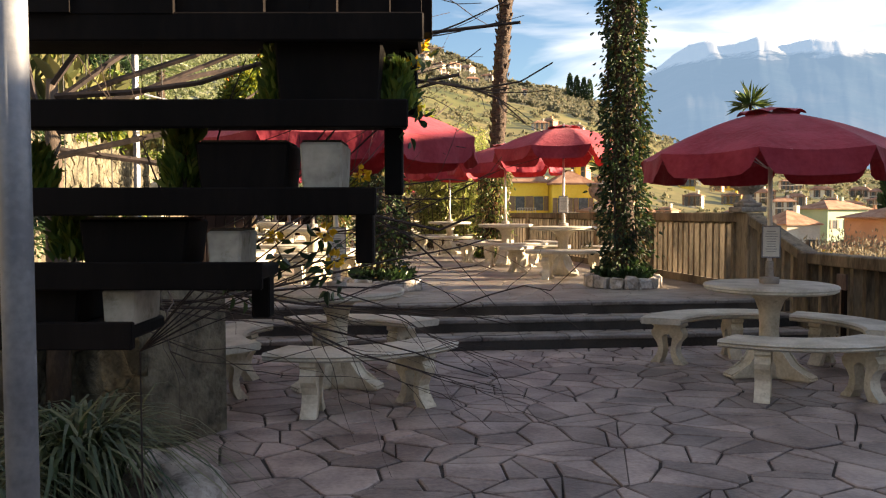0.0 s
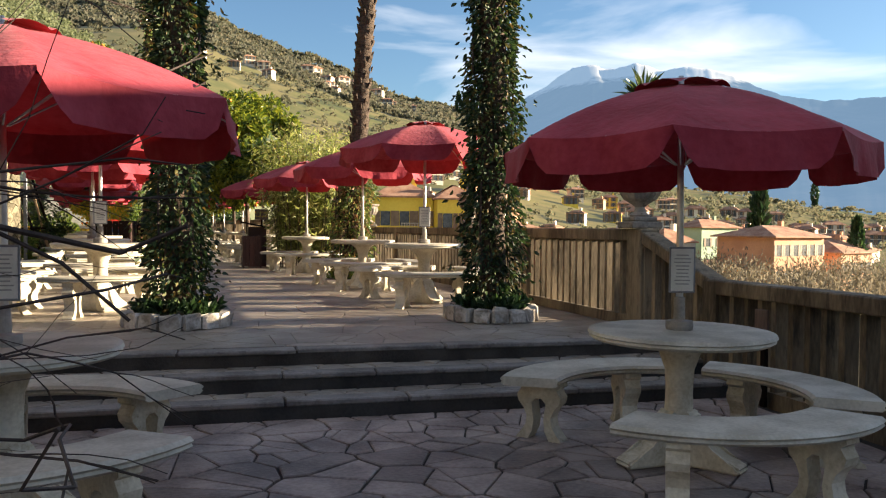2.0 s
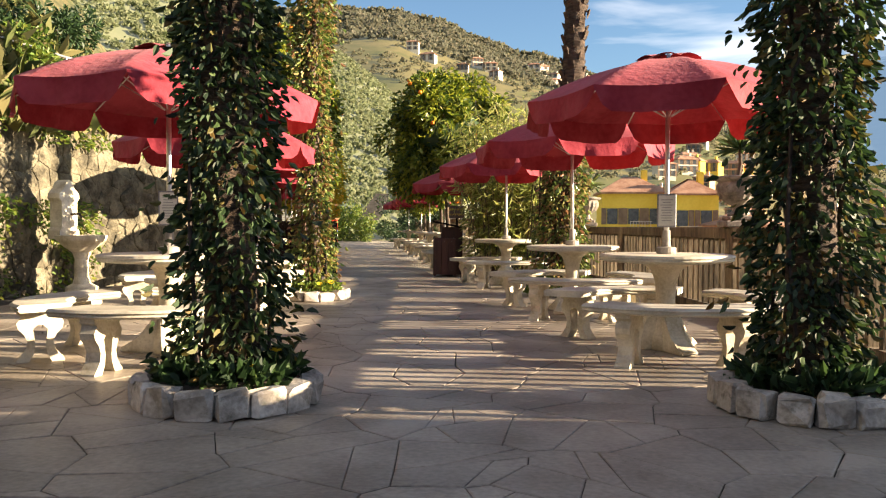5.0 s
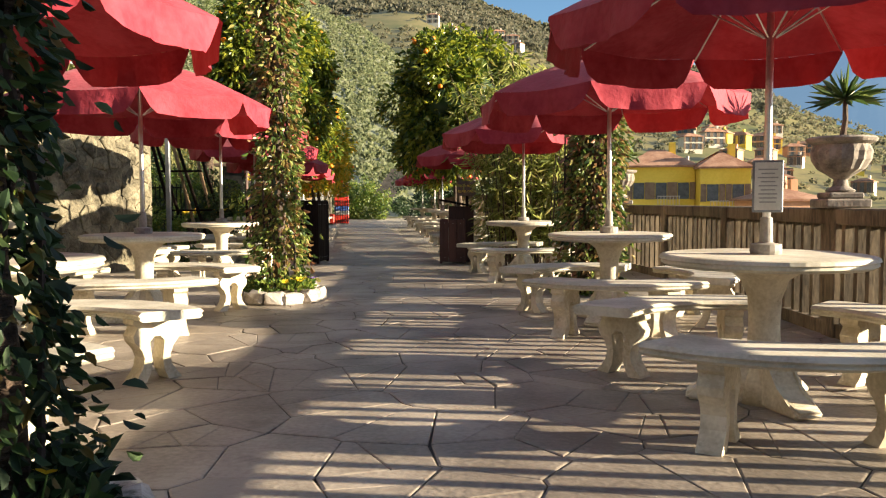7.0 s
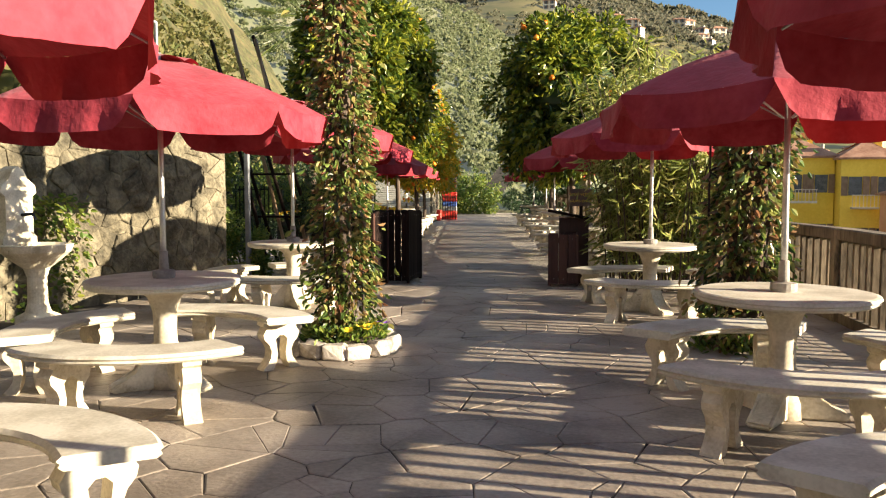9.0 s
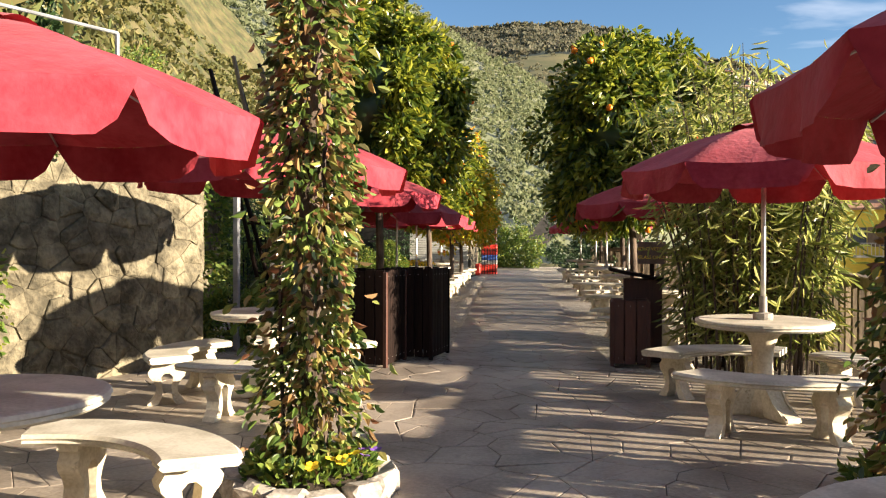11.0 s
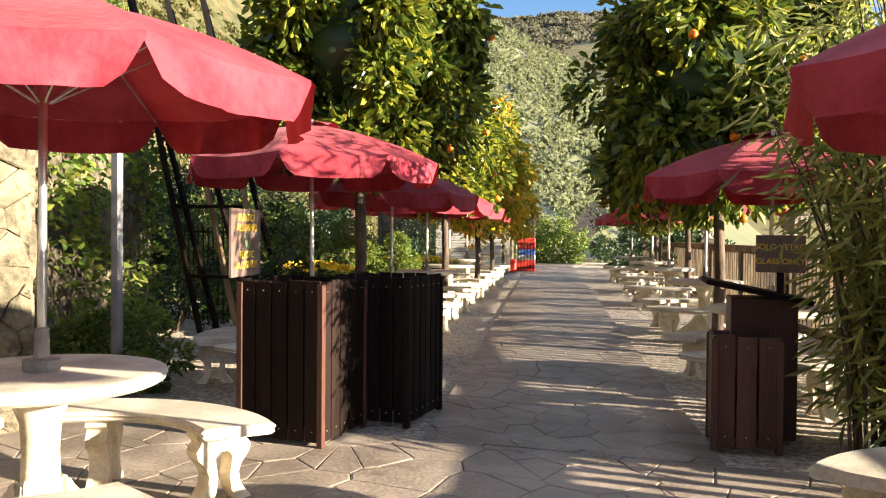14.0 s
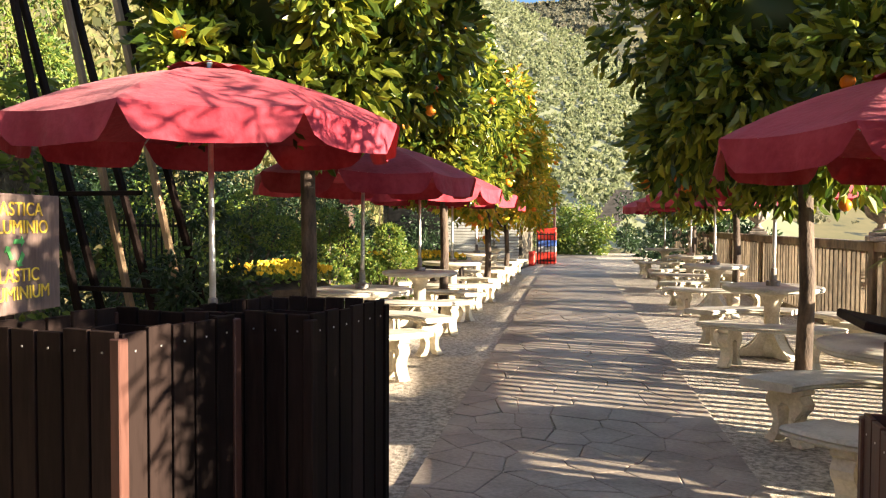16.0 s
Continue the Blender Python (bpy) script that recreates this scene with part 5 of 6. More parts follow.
# ---- bamboo and shrubs ----
def bamboo(c, z, n_st, h, r, label, n_leaf, leafm=None):
    t = thing("bamboo_clump", pose(c[0], c[1], z), label, "bamboo")
    pos, out = [], []
    bm = bmesh.new()
    for k in range(n_st):
        a, q = random.uniform(0, 6.28), r * math.sqrt(random.random()) * 0.6
        b = Vector((q * math.cos(a) * 1.0, q * math.sin(a), 0))
        lean = Vector((math.cos(a), math.sin(a), 0)) * random.uniform(0.2, 1.0) * r * 0.8
        hh = h * random.uniform(0.6, 1.05)
        pts = [b + lean * (s ** 2) + Vector((0, 0, hh * s)) for s in (0, 0.25, 0.5, 0.75, 1)]
        tube(bm, pts, [0.014, 0.012, 0.010, 0.007, 0.003], 5)
        for _ in range(n_leaf // n_st):
            s = random.uniform(0.12, 1.0)
            p = b + lean * s * s + Vector((0, 0, hh * s))
            o = Vector((random.gauss(0, 1), random.gauss(0, 1), random.gauss(0, 0.5)))
            pos.append(p + o * random.uniform(0.02, 0.16))
            out.append(o.normalized())
    part("cane", bm, M_BARK, t, kind="stuff")
    leaves("bamboo_leaves", pos, out, (0.12, 0.24), leafm or L_BAMBOO, t, 0.14, 0.55, 0.3, fold=0.03)
    return t


bamboo((4.0, 24.65), H, 95, 3.3, 1.15, "tall leafy bamboo clump beside the balustrade", 10500)
bamboo((4.55, 26.9), H, 50, 3.7, 0.8, "tall leafy bamboo clump beyond the parasols", 5000)


def shrub(c, z, r, n, leaf, size, label, name="shrub", clumps=24, rc=None):
    t = thing(name, pose(c[0], c[1], z), label, "shrub")
    pos, d, cc = crown_points(n, (0, 0, r[2] * 0.8), r, clumps, rc or 0.35 * min(r))
    pos[:, 2] = np.maximum(pos[:, 2], 0.02)
    bm = bmesh.new()
    for q in range(6):
        tube(bm, [(0, 0, 0), tuple(cc[q] * 0.5), tuple(cc[q])], [0.02, 0.014, 0.006], 5)
    part("stem", bm, M_BARK, t)
    leaves("foliage", pos, d, size, leaf, t, 0.5, 0.2, 0.6)
    return t


shrub((-2.55, 25.0), H, (0.66, 0.5, 0.42), 3200, L_SHRUB, (0.05, 0.09), "low bright green shrub by the wall end")
for (x, y), r, lf, lb in [((-4.6, 28.6), (0.9, 0.9, 0.7), L_DARK, "rounded dark shrub in the garden bed"), ((-5.1, 30.6), (0.7, 0.6, 0.7), L_SHRUB, "clipped golden-green shrub in the garden bed"), ((-4.9, 33.5), (0.9, 0.9, 0.8), L_DARK, "rounded dark shrub in the garden bed"), ((-3.7, 34.4), (0.6, 0.6, 0.65), L_SHRUB, "clipped golden-green shrub in the garden bed"), ((-5.6, 31.0), (1.1, 1.0, 1.1), L_SHRUB, "large golden-green garden shrub"), ((-2.4, 27.6), (0.55, 0.5, 0.75), L_DARK, "glossy dark shrub behind the waste enclosures"), ((-5.2, 26.6), (1.0, 0.9, 1.4), L_DARK, "large dark evergreen shrub")]:
    shrub((x, y), H, r, 2200, lf, (0.05, 0.10), lb)


def topiary(c, z, pads, label):
    """Cloud-pruned bush: a dark stem that carries clipped round pads."""
    t = thing("topiary_bush", pose(c[0], c[1], z), label, "shrub", "clipped bushes in the garden")
    for i, (x, y, h, r) in enumerate(pads):
        bm = bmesh.new()
        tube(bm, [(0, 0, 0), (x * 0.3, y * 0.3, h * 0.5), (x, y, h)], [0.035, 0.025, 0.012], 6)
        part("stem", bm, M_BARK, t)
        p, d = ball_points(900, (x, y, h), (r, r, r * 0.75), 0.8)[:2]
        leaves("pad", p, d, (0.04, 0.075), L_SHRUB, t, 0.5, 0.1, 0.5)


topiary((-4.05, 33.2), H, [(0.0, 0, 1.45, 0.30), (0.25, 0.1, 1.05, 0.34), (-0.35, 0, 1.0, 0.3), (0.1, -0.2, 0.55, 0.34)], "golden-green cloud-pruned bush in the garden bed")
topiary((-3.3, 33.9), H, [(0.0, 0, 1.25, 0.24), (0.2, 0.1, 0.85, 0.26), (-0.25, 0, 0.7, 0.26)], "golden-green cloud-pruned bush in the garden bed")
topiary((-5.0, 32.4), H, [(0.0, 0, 1.7, 0.36), (0.4, 0.1, 1.3, 0.34), (-0.4, 0, 1.2, 0.3)], "golden-green cloud-pruned bush in the garden bed")
hd = shrub((-4.3, 59.5), H, (1.9, 0.8, 1.15), 5000, L_SHRUB, (0.12, 0.2), "sunlit clipped hedge across the end of the path", "hedge", 60, 0.5)
for x, y, r in [(1.3, 48, (1.3, 2.0, 1.5)), (0.2, 53, (1.2, 2.2, 1.6)), (2.2, 44.5, (1.0, 1.6, 1.4)), (-1.2, 58, (1.4, 1.5, 1.5))]:
    shrub((x, y), H, r, 2600, L_DARK, (0.10, 0.18), "dark hedge-like shrub beside the path", "hedge")



# ---- urns with spiky plants on the balustrade ----
M_URN = surface("urn_stone", (0.17, 0.145, 0.12), (0.36, 0.31, 0.26), 0.85, 6, 45, 0.6, depth=0.01, dirt=(0.08, 0.07, 0.055))


def urn(x, y, z, plant, lead="weathered fluted stone urn on a square plinth"):
    t = thing("stone_urn", pose(x, y, z), lead, "urn", "urns on the balustrade")
    bm = bmesh.new()
    box(bm, (-0.17, -0.17, 0), (0.17, 0.17, 0.07), 0.012)
    box(bm, (-0.13, -0.13, 0.071), (0.13, 0.13, 0.12), 0.012)
    part("plinth", bm, M_URN, t)
    bm = bmesh.new()
    n = 32
    prof = [(0.10, 0.121), (0.11, 0.135), (0.06, 0.17), (0.05, 0.22), (0.09, 0.25), (0.17, 0.30), (0.215, 0.37), (0.225, 0.44), (0.20, 0.49), (0.245, 0.51), (0.26, 0.535), (0.24, 0.55), (0.19, 0.545), (0.17, 0.50)]
    rings = []
    for r, h in prof:
        fl = 0.06 if 0.27 < h < 0.46 else 0.0
        rings.append([bm.verts.new((r * (1 - fl * (i % 2)) * math.cos(6.2832 * i / n), r * (1 - fl * (i % 2)) * math.sin(6.2832 * i / n), h)) for i in range(n)])
    for a, b in zip(rings, rings[1:]):
        for i in range(n):
            bm.faces.new((a[i], a[(i + 1) % n], b[(i + 1) % n], b[i]))
    bm.faces.new(rings[-1])
    part("bowl", bm, M_URN, t)
    if plant:
        p = thing("yucca", pose(x, y, z + 0.50), "spiky yucca on a thin stem in a stone urn", "plant", "yuccas in urns")
        bm = bmesh.new()
        tube(bm, [(0, 0, 0), (0.03, 0.01, plant * 0.5), (0.02, 0, plant)], [0.028, 0.022, 0.018], 7)
        part("stem", bm, M_BARK, p)
        n = 90
        d = RNG.normal(0, 1, (n, 3))
        d[:, 2] = np.abs(d[:, 2]) * 0.8 - 0.25
        d /= np.linalg.norm(d, axis=1, keepdims=True)
        leaves("foliage", np.array([0.02, 0, plant]) + 0 * d, d, (0.22, 0.34), L_PALM, p, 0.07, 0.05, 0.08, fold=0.01)


urn(6.36, 12.27, 1.382, 0.85)
urn(6.08, 17.4, 1.382, 0.35)
urn(5.44, 24.0, 1.385, 0.3)
urn(3.84, 32.7, 1.632, 0.0)
urn(2.66, 38.85, 1.632, 0.0)


for x, y, z, ln in ((4.55, 32.4, 1.75, 0.95), (4.9, 29.6, 1.3, 0.8)):
    bm = bmesh.new()
    tube(bm, [(0, 0, 0), (0.02, 0, (z + 9) * 0.5), (0, 0, z + 9)], [0.09, 0.08, 0.07], 8)
    ts = part("slim_palm", bm, M_PALM, None, m=pose(x, y, -9))
    tagged(ts, "slim palm trunk rising beyond the balustrade", "palm")
    palm_crown((x, y), z, 20, ln, "yellow-green fan palm beyond the balustrade")


# ---- wall fountain with creeper round it ----
ft = thing("drinking_fountain", pose(-2.38, 19.92, H, 0, 0, 0) @ Matrix.Scale(1.15, 4), "pale stone drinking fountain with a round basin", "fountain")
bm = bmesh.new()
lathe(bm, [(0.19, 0), (0.19, 0.10), (0.11, 0.14), (0.085, 0.22), (0.08, 0.45), (0.11, 0.53), (0.20, 0.60), (0.29, 0.68), (0.31, 0.74), (0.27, 0.745), (0.20, 0.69)], 24)
part("basin", bm, M_STONE_LEG, ft, smooth=False)
bm = bmesh.new()
prism(bm, [(-0.17, 0.70), (0.17, 0.70), (0.16, 0.80), (0.13, 0.84), (0.13, 1.16), (0.17, 1.20), (0.16, 1.26), (0.09, 1.32), (0.05, 1.40), (0.0, 1.43), (-0.05, 1.40), (-0.09, 1.32), (-0.16, 1.26), (-0.17, 1.20), (-0.13, 1.16), (-0.13, 0.84), (-0.16, 0.80)], -0.09, 0.09, pose(-0.22, 0, 0, 0, 0, 75))
part("back_column", bm, M_STONE_LEG, ft)
bm = bmesh.new()
tube(bm, [(-0.13, 0, 1.0), (-0.02, 0, 1.01), (0.01, 0, 0.96)], 0.015, 8)
part("spout", bm, M_IRON, ft)


def creeper(y0, y1, z0, z1, n, leaf, label):
    t = thing("wall_creeper", pose(-2.4, (y0 + y1) / 2, z0), label, "creeper")
    y, z = RNG.uniform(y0, y1, n), RNG.uniform(z0, z1, n)
    keep = np.sin(y * 3.1) + np.sin(z * 4.3 + y) + RNG.normal(0, 0.6, n) > -0.1
    y, z = y[keep], z[keep]
    x = wall_x(y) + RNG.uniform(0.06, 0.24, len(y))
    leaves("foliage", np.stack([x + 2.4, y - (y0 + y1) / 2, z - z0], 1), np.tile([1, 0, 0], (len(y), 1)), (0.05, 0.10), leaf, t, 0.6, 0.5, 0.5)


creeper(18.4, 21.3, H, 1.75, 2200, L_SHRUB, "bright green creeper on the rubble wall")
creeper(12.0, 15.6, 0.8, 3.0, 3000, L_DARK, "dark ivy hanging over the rubble wall")
creeper(16.4, 23.4, 2.6, 3.4, 2800, L_SHRUB, "leafy creeper along the top of the rubble wall")

n = 1900
s_, z_ = RNG.random(n), RNG.uniform(0.9, 3.2, n)
keep_ = np.sin(s_ * 9) + np.sin(z_ * 3.7 + s_ * 5) + RNG.normal(0, 0.6, n) + (z_ - 1.6) > 0
s_, z_ = s_[keep_], z_[keep_]
o_ = RNG.uniform(0.05, 0.30, len(s_))
wc = thing("wall_creeper", pose(-3.3, 24.7, H), "bright variegated creeper spreading over the garden wall", "creeper")
leaves("foliage", np.stack([-1.0 * s_ + 0.95 * o_, 2.9 * s_ + 0.3 * o_, z_ - H], 1), np.tile([0.95, 0.0, 0.3], (len(s_), 1)), (0.06, 0.12), L_SHRUB, wc, 0.7, 0.5, 0.5)

# ---- railing above the wall ----
fr = thing("bank_railing", None, "plain grey metal railing along the top of the bank", "railing", kind="structure")
for k in range(7):
    y = 13.5 + k * 1.55
    bm = bmesh.new()
    x = float(wall_x(y)) - 0.3
    tube(bm, [(x, y, 2.6), (x, y, 4.05)], 0.025, 8)
    part("post", bm, M_METAL, fr)
for z in (3.5, 4.05):
    bm = bmesh.new()
    tube(bm, [(float(wall_x(13.5 + k * 1.55)) - 0.3, 13.5 + k * 1.55, z) for k in range(7)], 0.02, 8)
    part("bar", bm, M_METAL, fr)

# ---- bank vegetation ----
n = 9000
bx, by = np.concatenate([RNG.uniform(-16, -3.1, 5000), RNG.uniform(-8, -2.9, 4000)]), np.concatenate([RNG.uniform(10, 60, 5000), RNG.uniform(12, 28, 4000)])
bz = bank_z(bx, by)
keep_ = (bz > 0.6) & ~((by > 22.9) & (bx > -5.2))
bx, by, bz = bx[keep_], by[keep_], bz[keep_]
n = len(bx)
L_DRY = leafy("dry_bank_grass", [(0.11, 0.11, 0.035), (0.20, 0.17, 0.07), (0.07, 0.095, 0.025), (0.15, 0.15, 0.045)], 0.2, 0.9)
k = np.repeat(np.arange(n), 4)
leaves("bank_grass", np.stack([bx, by, bz], 1)[k] + RNG.normal(0, 0.25, (n * 4, 3)) * [1, 1, 0.3], np.tile([0, 0, 1.0], (n * 4, 1)), (0.25, 0.6), L_DRY, None, 0.12, -0.1, 0.6)
sx, sy = RNG.uniform(-22, -2.9, 4200), RNG.uniform(11, 62, 4200)
sz = bank_z(sx, sy)
keep_ = (sz > 0.8) & ~((sy > 22.9) & (sx > -5.2))
tufts("bank_scrub", np.stack([sx, sy, sz], 1)[keep_], RNG.uniform(0.18, 0.5, int(keep_.sum())), leafy("bank_scrub_leaf", [(0.05, 0.06, 0.02), (0.10, 0.10, 0.03), (0.17, 0.15, 0.05), (0.08, 0.10, 0.025)], 0.35, 0.8), 26)
BUSH = [(-4.4, 20.6, 0.8, L_DARK), (-5.2, 23.4, 0.9, L_SHRUB), (-5.6, 26.0, 1.2, L_SHRUB), (-3.4, 18.6, 0.5, L_SHRUB), (-3.8, 14.8, 0.7, L_DARK), (-4.2, 16.5, 0.8, L_SHRUB), (-3.6, 20.5, 0.6, L_SHRUB), (-4.4, 22.8, 0.9, L_DARK), (-6.5, 25.5, 1.3, L_DARK), (-5.5, 13.5, 1.1, L_SHRUB), (-7.6, 29.5, 1.7, L_DARK), (-7.5, 34.5, 1.9, L_DARK), (-8.6, 39.0, 2.0, L_DARK), (-9.5, 27.0, 1.5, L_SHRUB), (-6.2, 19.0, 1.0, L_SHRUB), (-8.4, 45.0, 2.0, L_DARK), (-10.5, 33.0, 1.6, L_SHRUB)]
for x, y, r, lf in BUSH:
    shrub((x, y), float(bank_z(np.array(x), np.array(y))) - 0.2, (r, r, r * 0.9), int(3200 + 2600 * r), lf, (0.06, 0.13), "leafy bush growing on the grassy bank", "bush")
pz = float(bank_z(np.array(-7.1), np.array(40.0)))
ivy_trunk((-7.1, 40.0), pz - 0.3, 8.0 - pz, 0.2, 1.0, 0.05, 200, L_IVY, (0.1, 0.2), "palm trunk rising above the garden")
palm_crown((-7.1, 40.0), 7.75, 34, 2.3, "large fan palm crown above the garden")
pz = float(bank_z(np.array(-5.0), np.array(21.5)))
palm_crown((-5.0, 21.5), pz + 0.7, 22, 1.3, "young fan palm growing on the bank")

# ---- garden behind the waste enclosures ----
bm = bmesh.new()
box(bm, (-0.035, -0.035, 0), (0.035, 0.035, 2.75), 0.005)
mp_ = part("metal_post", bm, M_METAL, None, m=pose(-2.27, 24.6, H))
tagged(mp_, "plain square grey metal post beside the shrub", "post")
pk = thing("leaning_frame", pose(-2.72, 26.9, H - 0.02), "leaning frame of thin dark and pale wooden poles", "frame")
for i in range(6):
    bm = bmesh.new()
    box(bm, (-0.028, -0.028, 0), (0.028, 0.028, 4.3 + 0.16 * (i % 3)), 0.006, pose(0.17 * i - 0.25, 0.12 * i, 0, 0, -14 - 3 * (i % 2), 0))
    part("pole", bm, M_TANWOOD if i in (2, 4) else M_DARKWOOD, pk)
for z in (0.9, 1.7, 2.5):
    bm = bmesh.new()
    box(bm, (-0.30 - z * 0.25, 0.02, z), (0.62 - z * 0.25, 0.06, z + 0.04), 0.006)
    part("crossbar", bm, M_DARKWOOD, pk)


def pickets(name, p0, p1, z, h, label, step=0.13):
    a, b = Vector((*p0, z)), Vector((*p1, z))
    L = (b - a).length
    t = thing(name, pose(a.x, a.y, z, 0, 0, math.degrees(math.atan2(b.y - a.y, b.x - a.x))), label, "fence")
    for q in (0.12, h - 0.10):
        bm = bmesh.new()
        box(bm, (0, -0.012, q), (L, 0.012, q + 0.035))
        part("bar", bm, M_IRON, t)
    for k in range(int(L / step) + 1):
        bm = bmesh.new()
        box(bm, (k * step - 0.018, -0.025, 0), (k * step + 0.018, -0.0125, h), 0.004)
        part("picket", bm, M_IRON, t)


pickets("iron_fence", (-5.6, 30.2), (-4.0, 29.6), H, 1.5, "dark iron picket fence in the garden")
pickets("iron_fence", (-5.4, 50.0), (-3.6, 49.6), H, 1.15, "dark iron picket fence beside the path")

for c, r, nf in (((-4.0, 31.6), (0.75, 0.5), 260), ((-4.2, 37.0), (1.2, 0.8), 260)):
    fb = thing("flower_bed", pose(*c, H), "raised bed of yellow flowers and green leaves", "flower bed")
    bm = bmesh.new()
    lathe(bm, [(r[0], 0), (r[0] * 0.97, 0.55), (r[0] * 0.5, 0.74)], 16)
    part("mound", bm, M_SOIL, fb)
    a, q = RNG.random(1500) * 6.28, np.sqrt(RNG.random(1500))
    pos = np.stack([r[0] * q * np.cos(a), r[0] * q * np.sin(a), 0.76 - 0.12 * q + RNG.random(1500) * 0.08], 1)
    up = np.tile([0, 0, 1.0], (1500, 1))
    leaves("foliage", pos, up, (0.06, 0.12), L_SHRUB, fb, 0.5, 0, 0.7)
    leaves("bloom", pos[:700] + [0, 0, 0.08], up[:700], (0.05, 0.08), M_PETAL_Y, fb, 0.9, 0, 0.8)

# shed with a roller shutter
sh_ = thing("garden_shed", pose(-6.4, 46.5, H, 0, 0, 6), "low shed with a pale grey roller shutter", "shed")
bm = bmesh.new()
box(bm, (-2.4, 0, -0.1), (2.3, 3.0, 2.65))
part("wall", bm, M_ROCK_J, sh_)
bm = bmesh.new()
box(bm, (-2.6, -0.35, 2.66), (2.5, 3.2, 2.8), 0.02)
part("roof", bm, M_SIGN, sh_)
# flat dark panel painted for the shade inside the doorway
bm = bmesh.new()
box(bm, (-2.2, -0.03, 0), (-0.4, -0.004, 2.4))
part("doorway_panel", bm, M_IRON, sh_, "dark panel in place of an unlit doorway")
for k in range(26):
    bm = bmesh.new()
    box(bm, (-0.2, -0.05, 0.05 + k * 0.095), (2.2, -0.005, 0.135 + k * 0.095), 0.012)
    part("shutter_slat", bm, M_SHUTTER, sh_)

# toy vending machine and crate by the path
vm = thing("toy_vending_machine", pose(-4.05, 50.3, H, 0, 0, 8), "red and blue toy capsule vending machine", "vending machine")
for z0, z1, mt_ in ((0, 0.42, M_TOYRED), (0.421, 0.62, M_SHUTTER), (0.621, 0.85, M_TOYBLUE), (0.851, 1.30, M_TOYRED)):
    bm = bmesh.new()
    box(bm, (-0.35, -0.25, z0), (0.35, 0.25, z1), 0.02)
    part("module", bm, mt_, vm)
for x in (-0.28, 0.28):
    bm = bmesh.new()
    box(bm, (x - 0.05, -0.05, 1.302), (x + 0.05, 0.05, 3.0), 0.008)
    part("post", bm, M_REDWOOD, vm)
bm = bmesh.new()
box(bm, (-0.32, -0.25, 0), (0.32, 0.25, 0.46), 0.03)
box(bm, (-0.27, -0.20, 0.461), (0.27, 0.20, 0.49), 0.01)
cr = part("red_crate", bm, M_TOYRED, None, m=pose(-4.45, 48.8, H, 0, 0, 5))
tagged(cr, "bright red plastic crate beside the path", "crate")

# steps on the slope beyond the hedge
st = thing("slope_steps", pose(-4.2, 66, 2.2, 0, 0, 10), "small dark stair climbing the rocky slope", "stair")
for k in range(9):
    bm = bmesh.new()
    box(bm, (-0.5 + 0.16 * k, 0.3 * k, -1 + 0.2 * k), (0.5 + 0.16 * k, 0.3 * k + 0.32, 0.2 * k), 0.01)
    part("step", bm, M_RISER, st)

# ---- entrance corner: plant stand, sedge, bare shrub ----
base = pose(1.414, 2.73, 0, 0, 0, -6.26) @ Matrix.Translation((0, 0, -0.1106)) @ Matrix.Scale(1.08, 4)
ps = thing("plant_stand", base, "stepped dark wooden plant stand with shelves", "plant stand")
TIERS = [(1.86, -0.05), (1.648, -0.09), (1.431, -0.17), (1.245, -0.455), (1.095, -0.78)]
for z, xr in TIERS:
    bm = bmesh.new()
    box(bm, (-1.45, 2.0, z - 0.035), (xr, 2.25, z), 0.006)
    shelf = part("shelf", bm, M_STAND, ps)
    bm = bmesh.new()
    box(bm, (-1.45, 1.975, z - 0.055), (xr + 0.012, 1.999, z + 0.015), 0.004)
    part("lip", bm, M_STAND, shelf)
for (z, xr), (zb, _) in zip(TIERS[:4], TIERS[1:5]):
    bm = bmesh.new()
    box(bm, (xr - 0.06, 2.17, zb), (xr - 0.01, 2.23, z - 0.036), 0.004)
    part("upright", bm, M_STAND, ps)
for x, y in ((-1.44, 2.03), (-1.42, 2.23)):
    bm = bmesh.new()
    box(bm, (x - 0.03, y - 0.03, 0.103), (x + 0.03, y + 0.03, 2.3), 0.005)
    part("upright", bm, M_STAND, ps)
bm = bmesh.new()
pts = [(-1.45 + 1.42 * math.sin(q * 1.5708 / 8), 2.25 - 0.28 * math.cos(q * 1.5708 / 8), 1.93) for q in range(9)]
for (x0, y0, z0), (x1, y1, z1) in zip(pts, pts[1:]):
    box(bm, (min(x0, x1) - 0.01, min(y0, y1) - 0.02, 1.87), (max(x0, x1) + 0.01, max(y0, y1) + 0.02, 1.99))
part("curved_rim", bm, M_STAND, ps)
mpst = bmesh.new()
tube(mpst, [(0, 0, 0), (0, 0, 2.6)], 0.03, 12)
po = part("metal_post", mpst, M_METAL, None, smooth=True, m=pose(1.412, 2.745, 0, 0, 0, -6.26) @ pose(-0.80, 1.5, 0))
tagged(po, "round grey metal post beside the plant stand", "post")
M_POT = surface("pale_pot", (0.28, 0.26, 0.22), (0.46, 0.43, 0.36), 0.8, 6, 40, 0.4, dirt=(0.12, 0.12, 0.06))
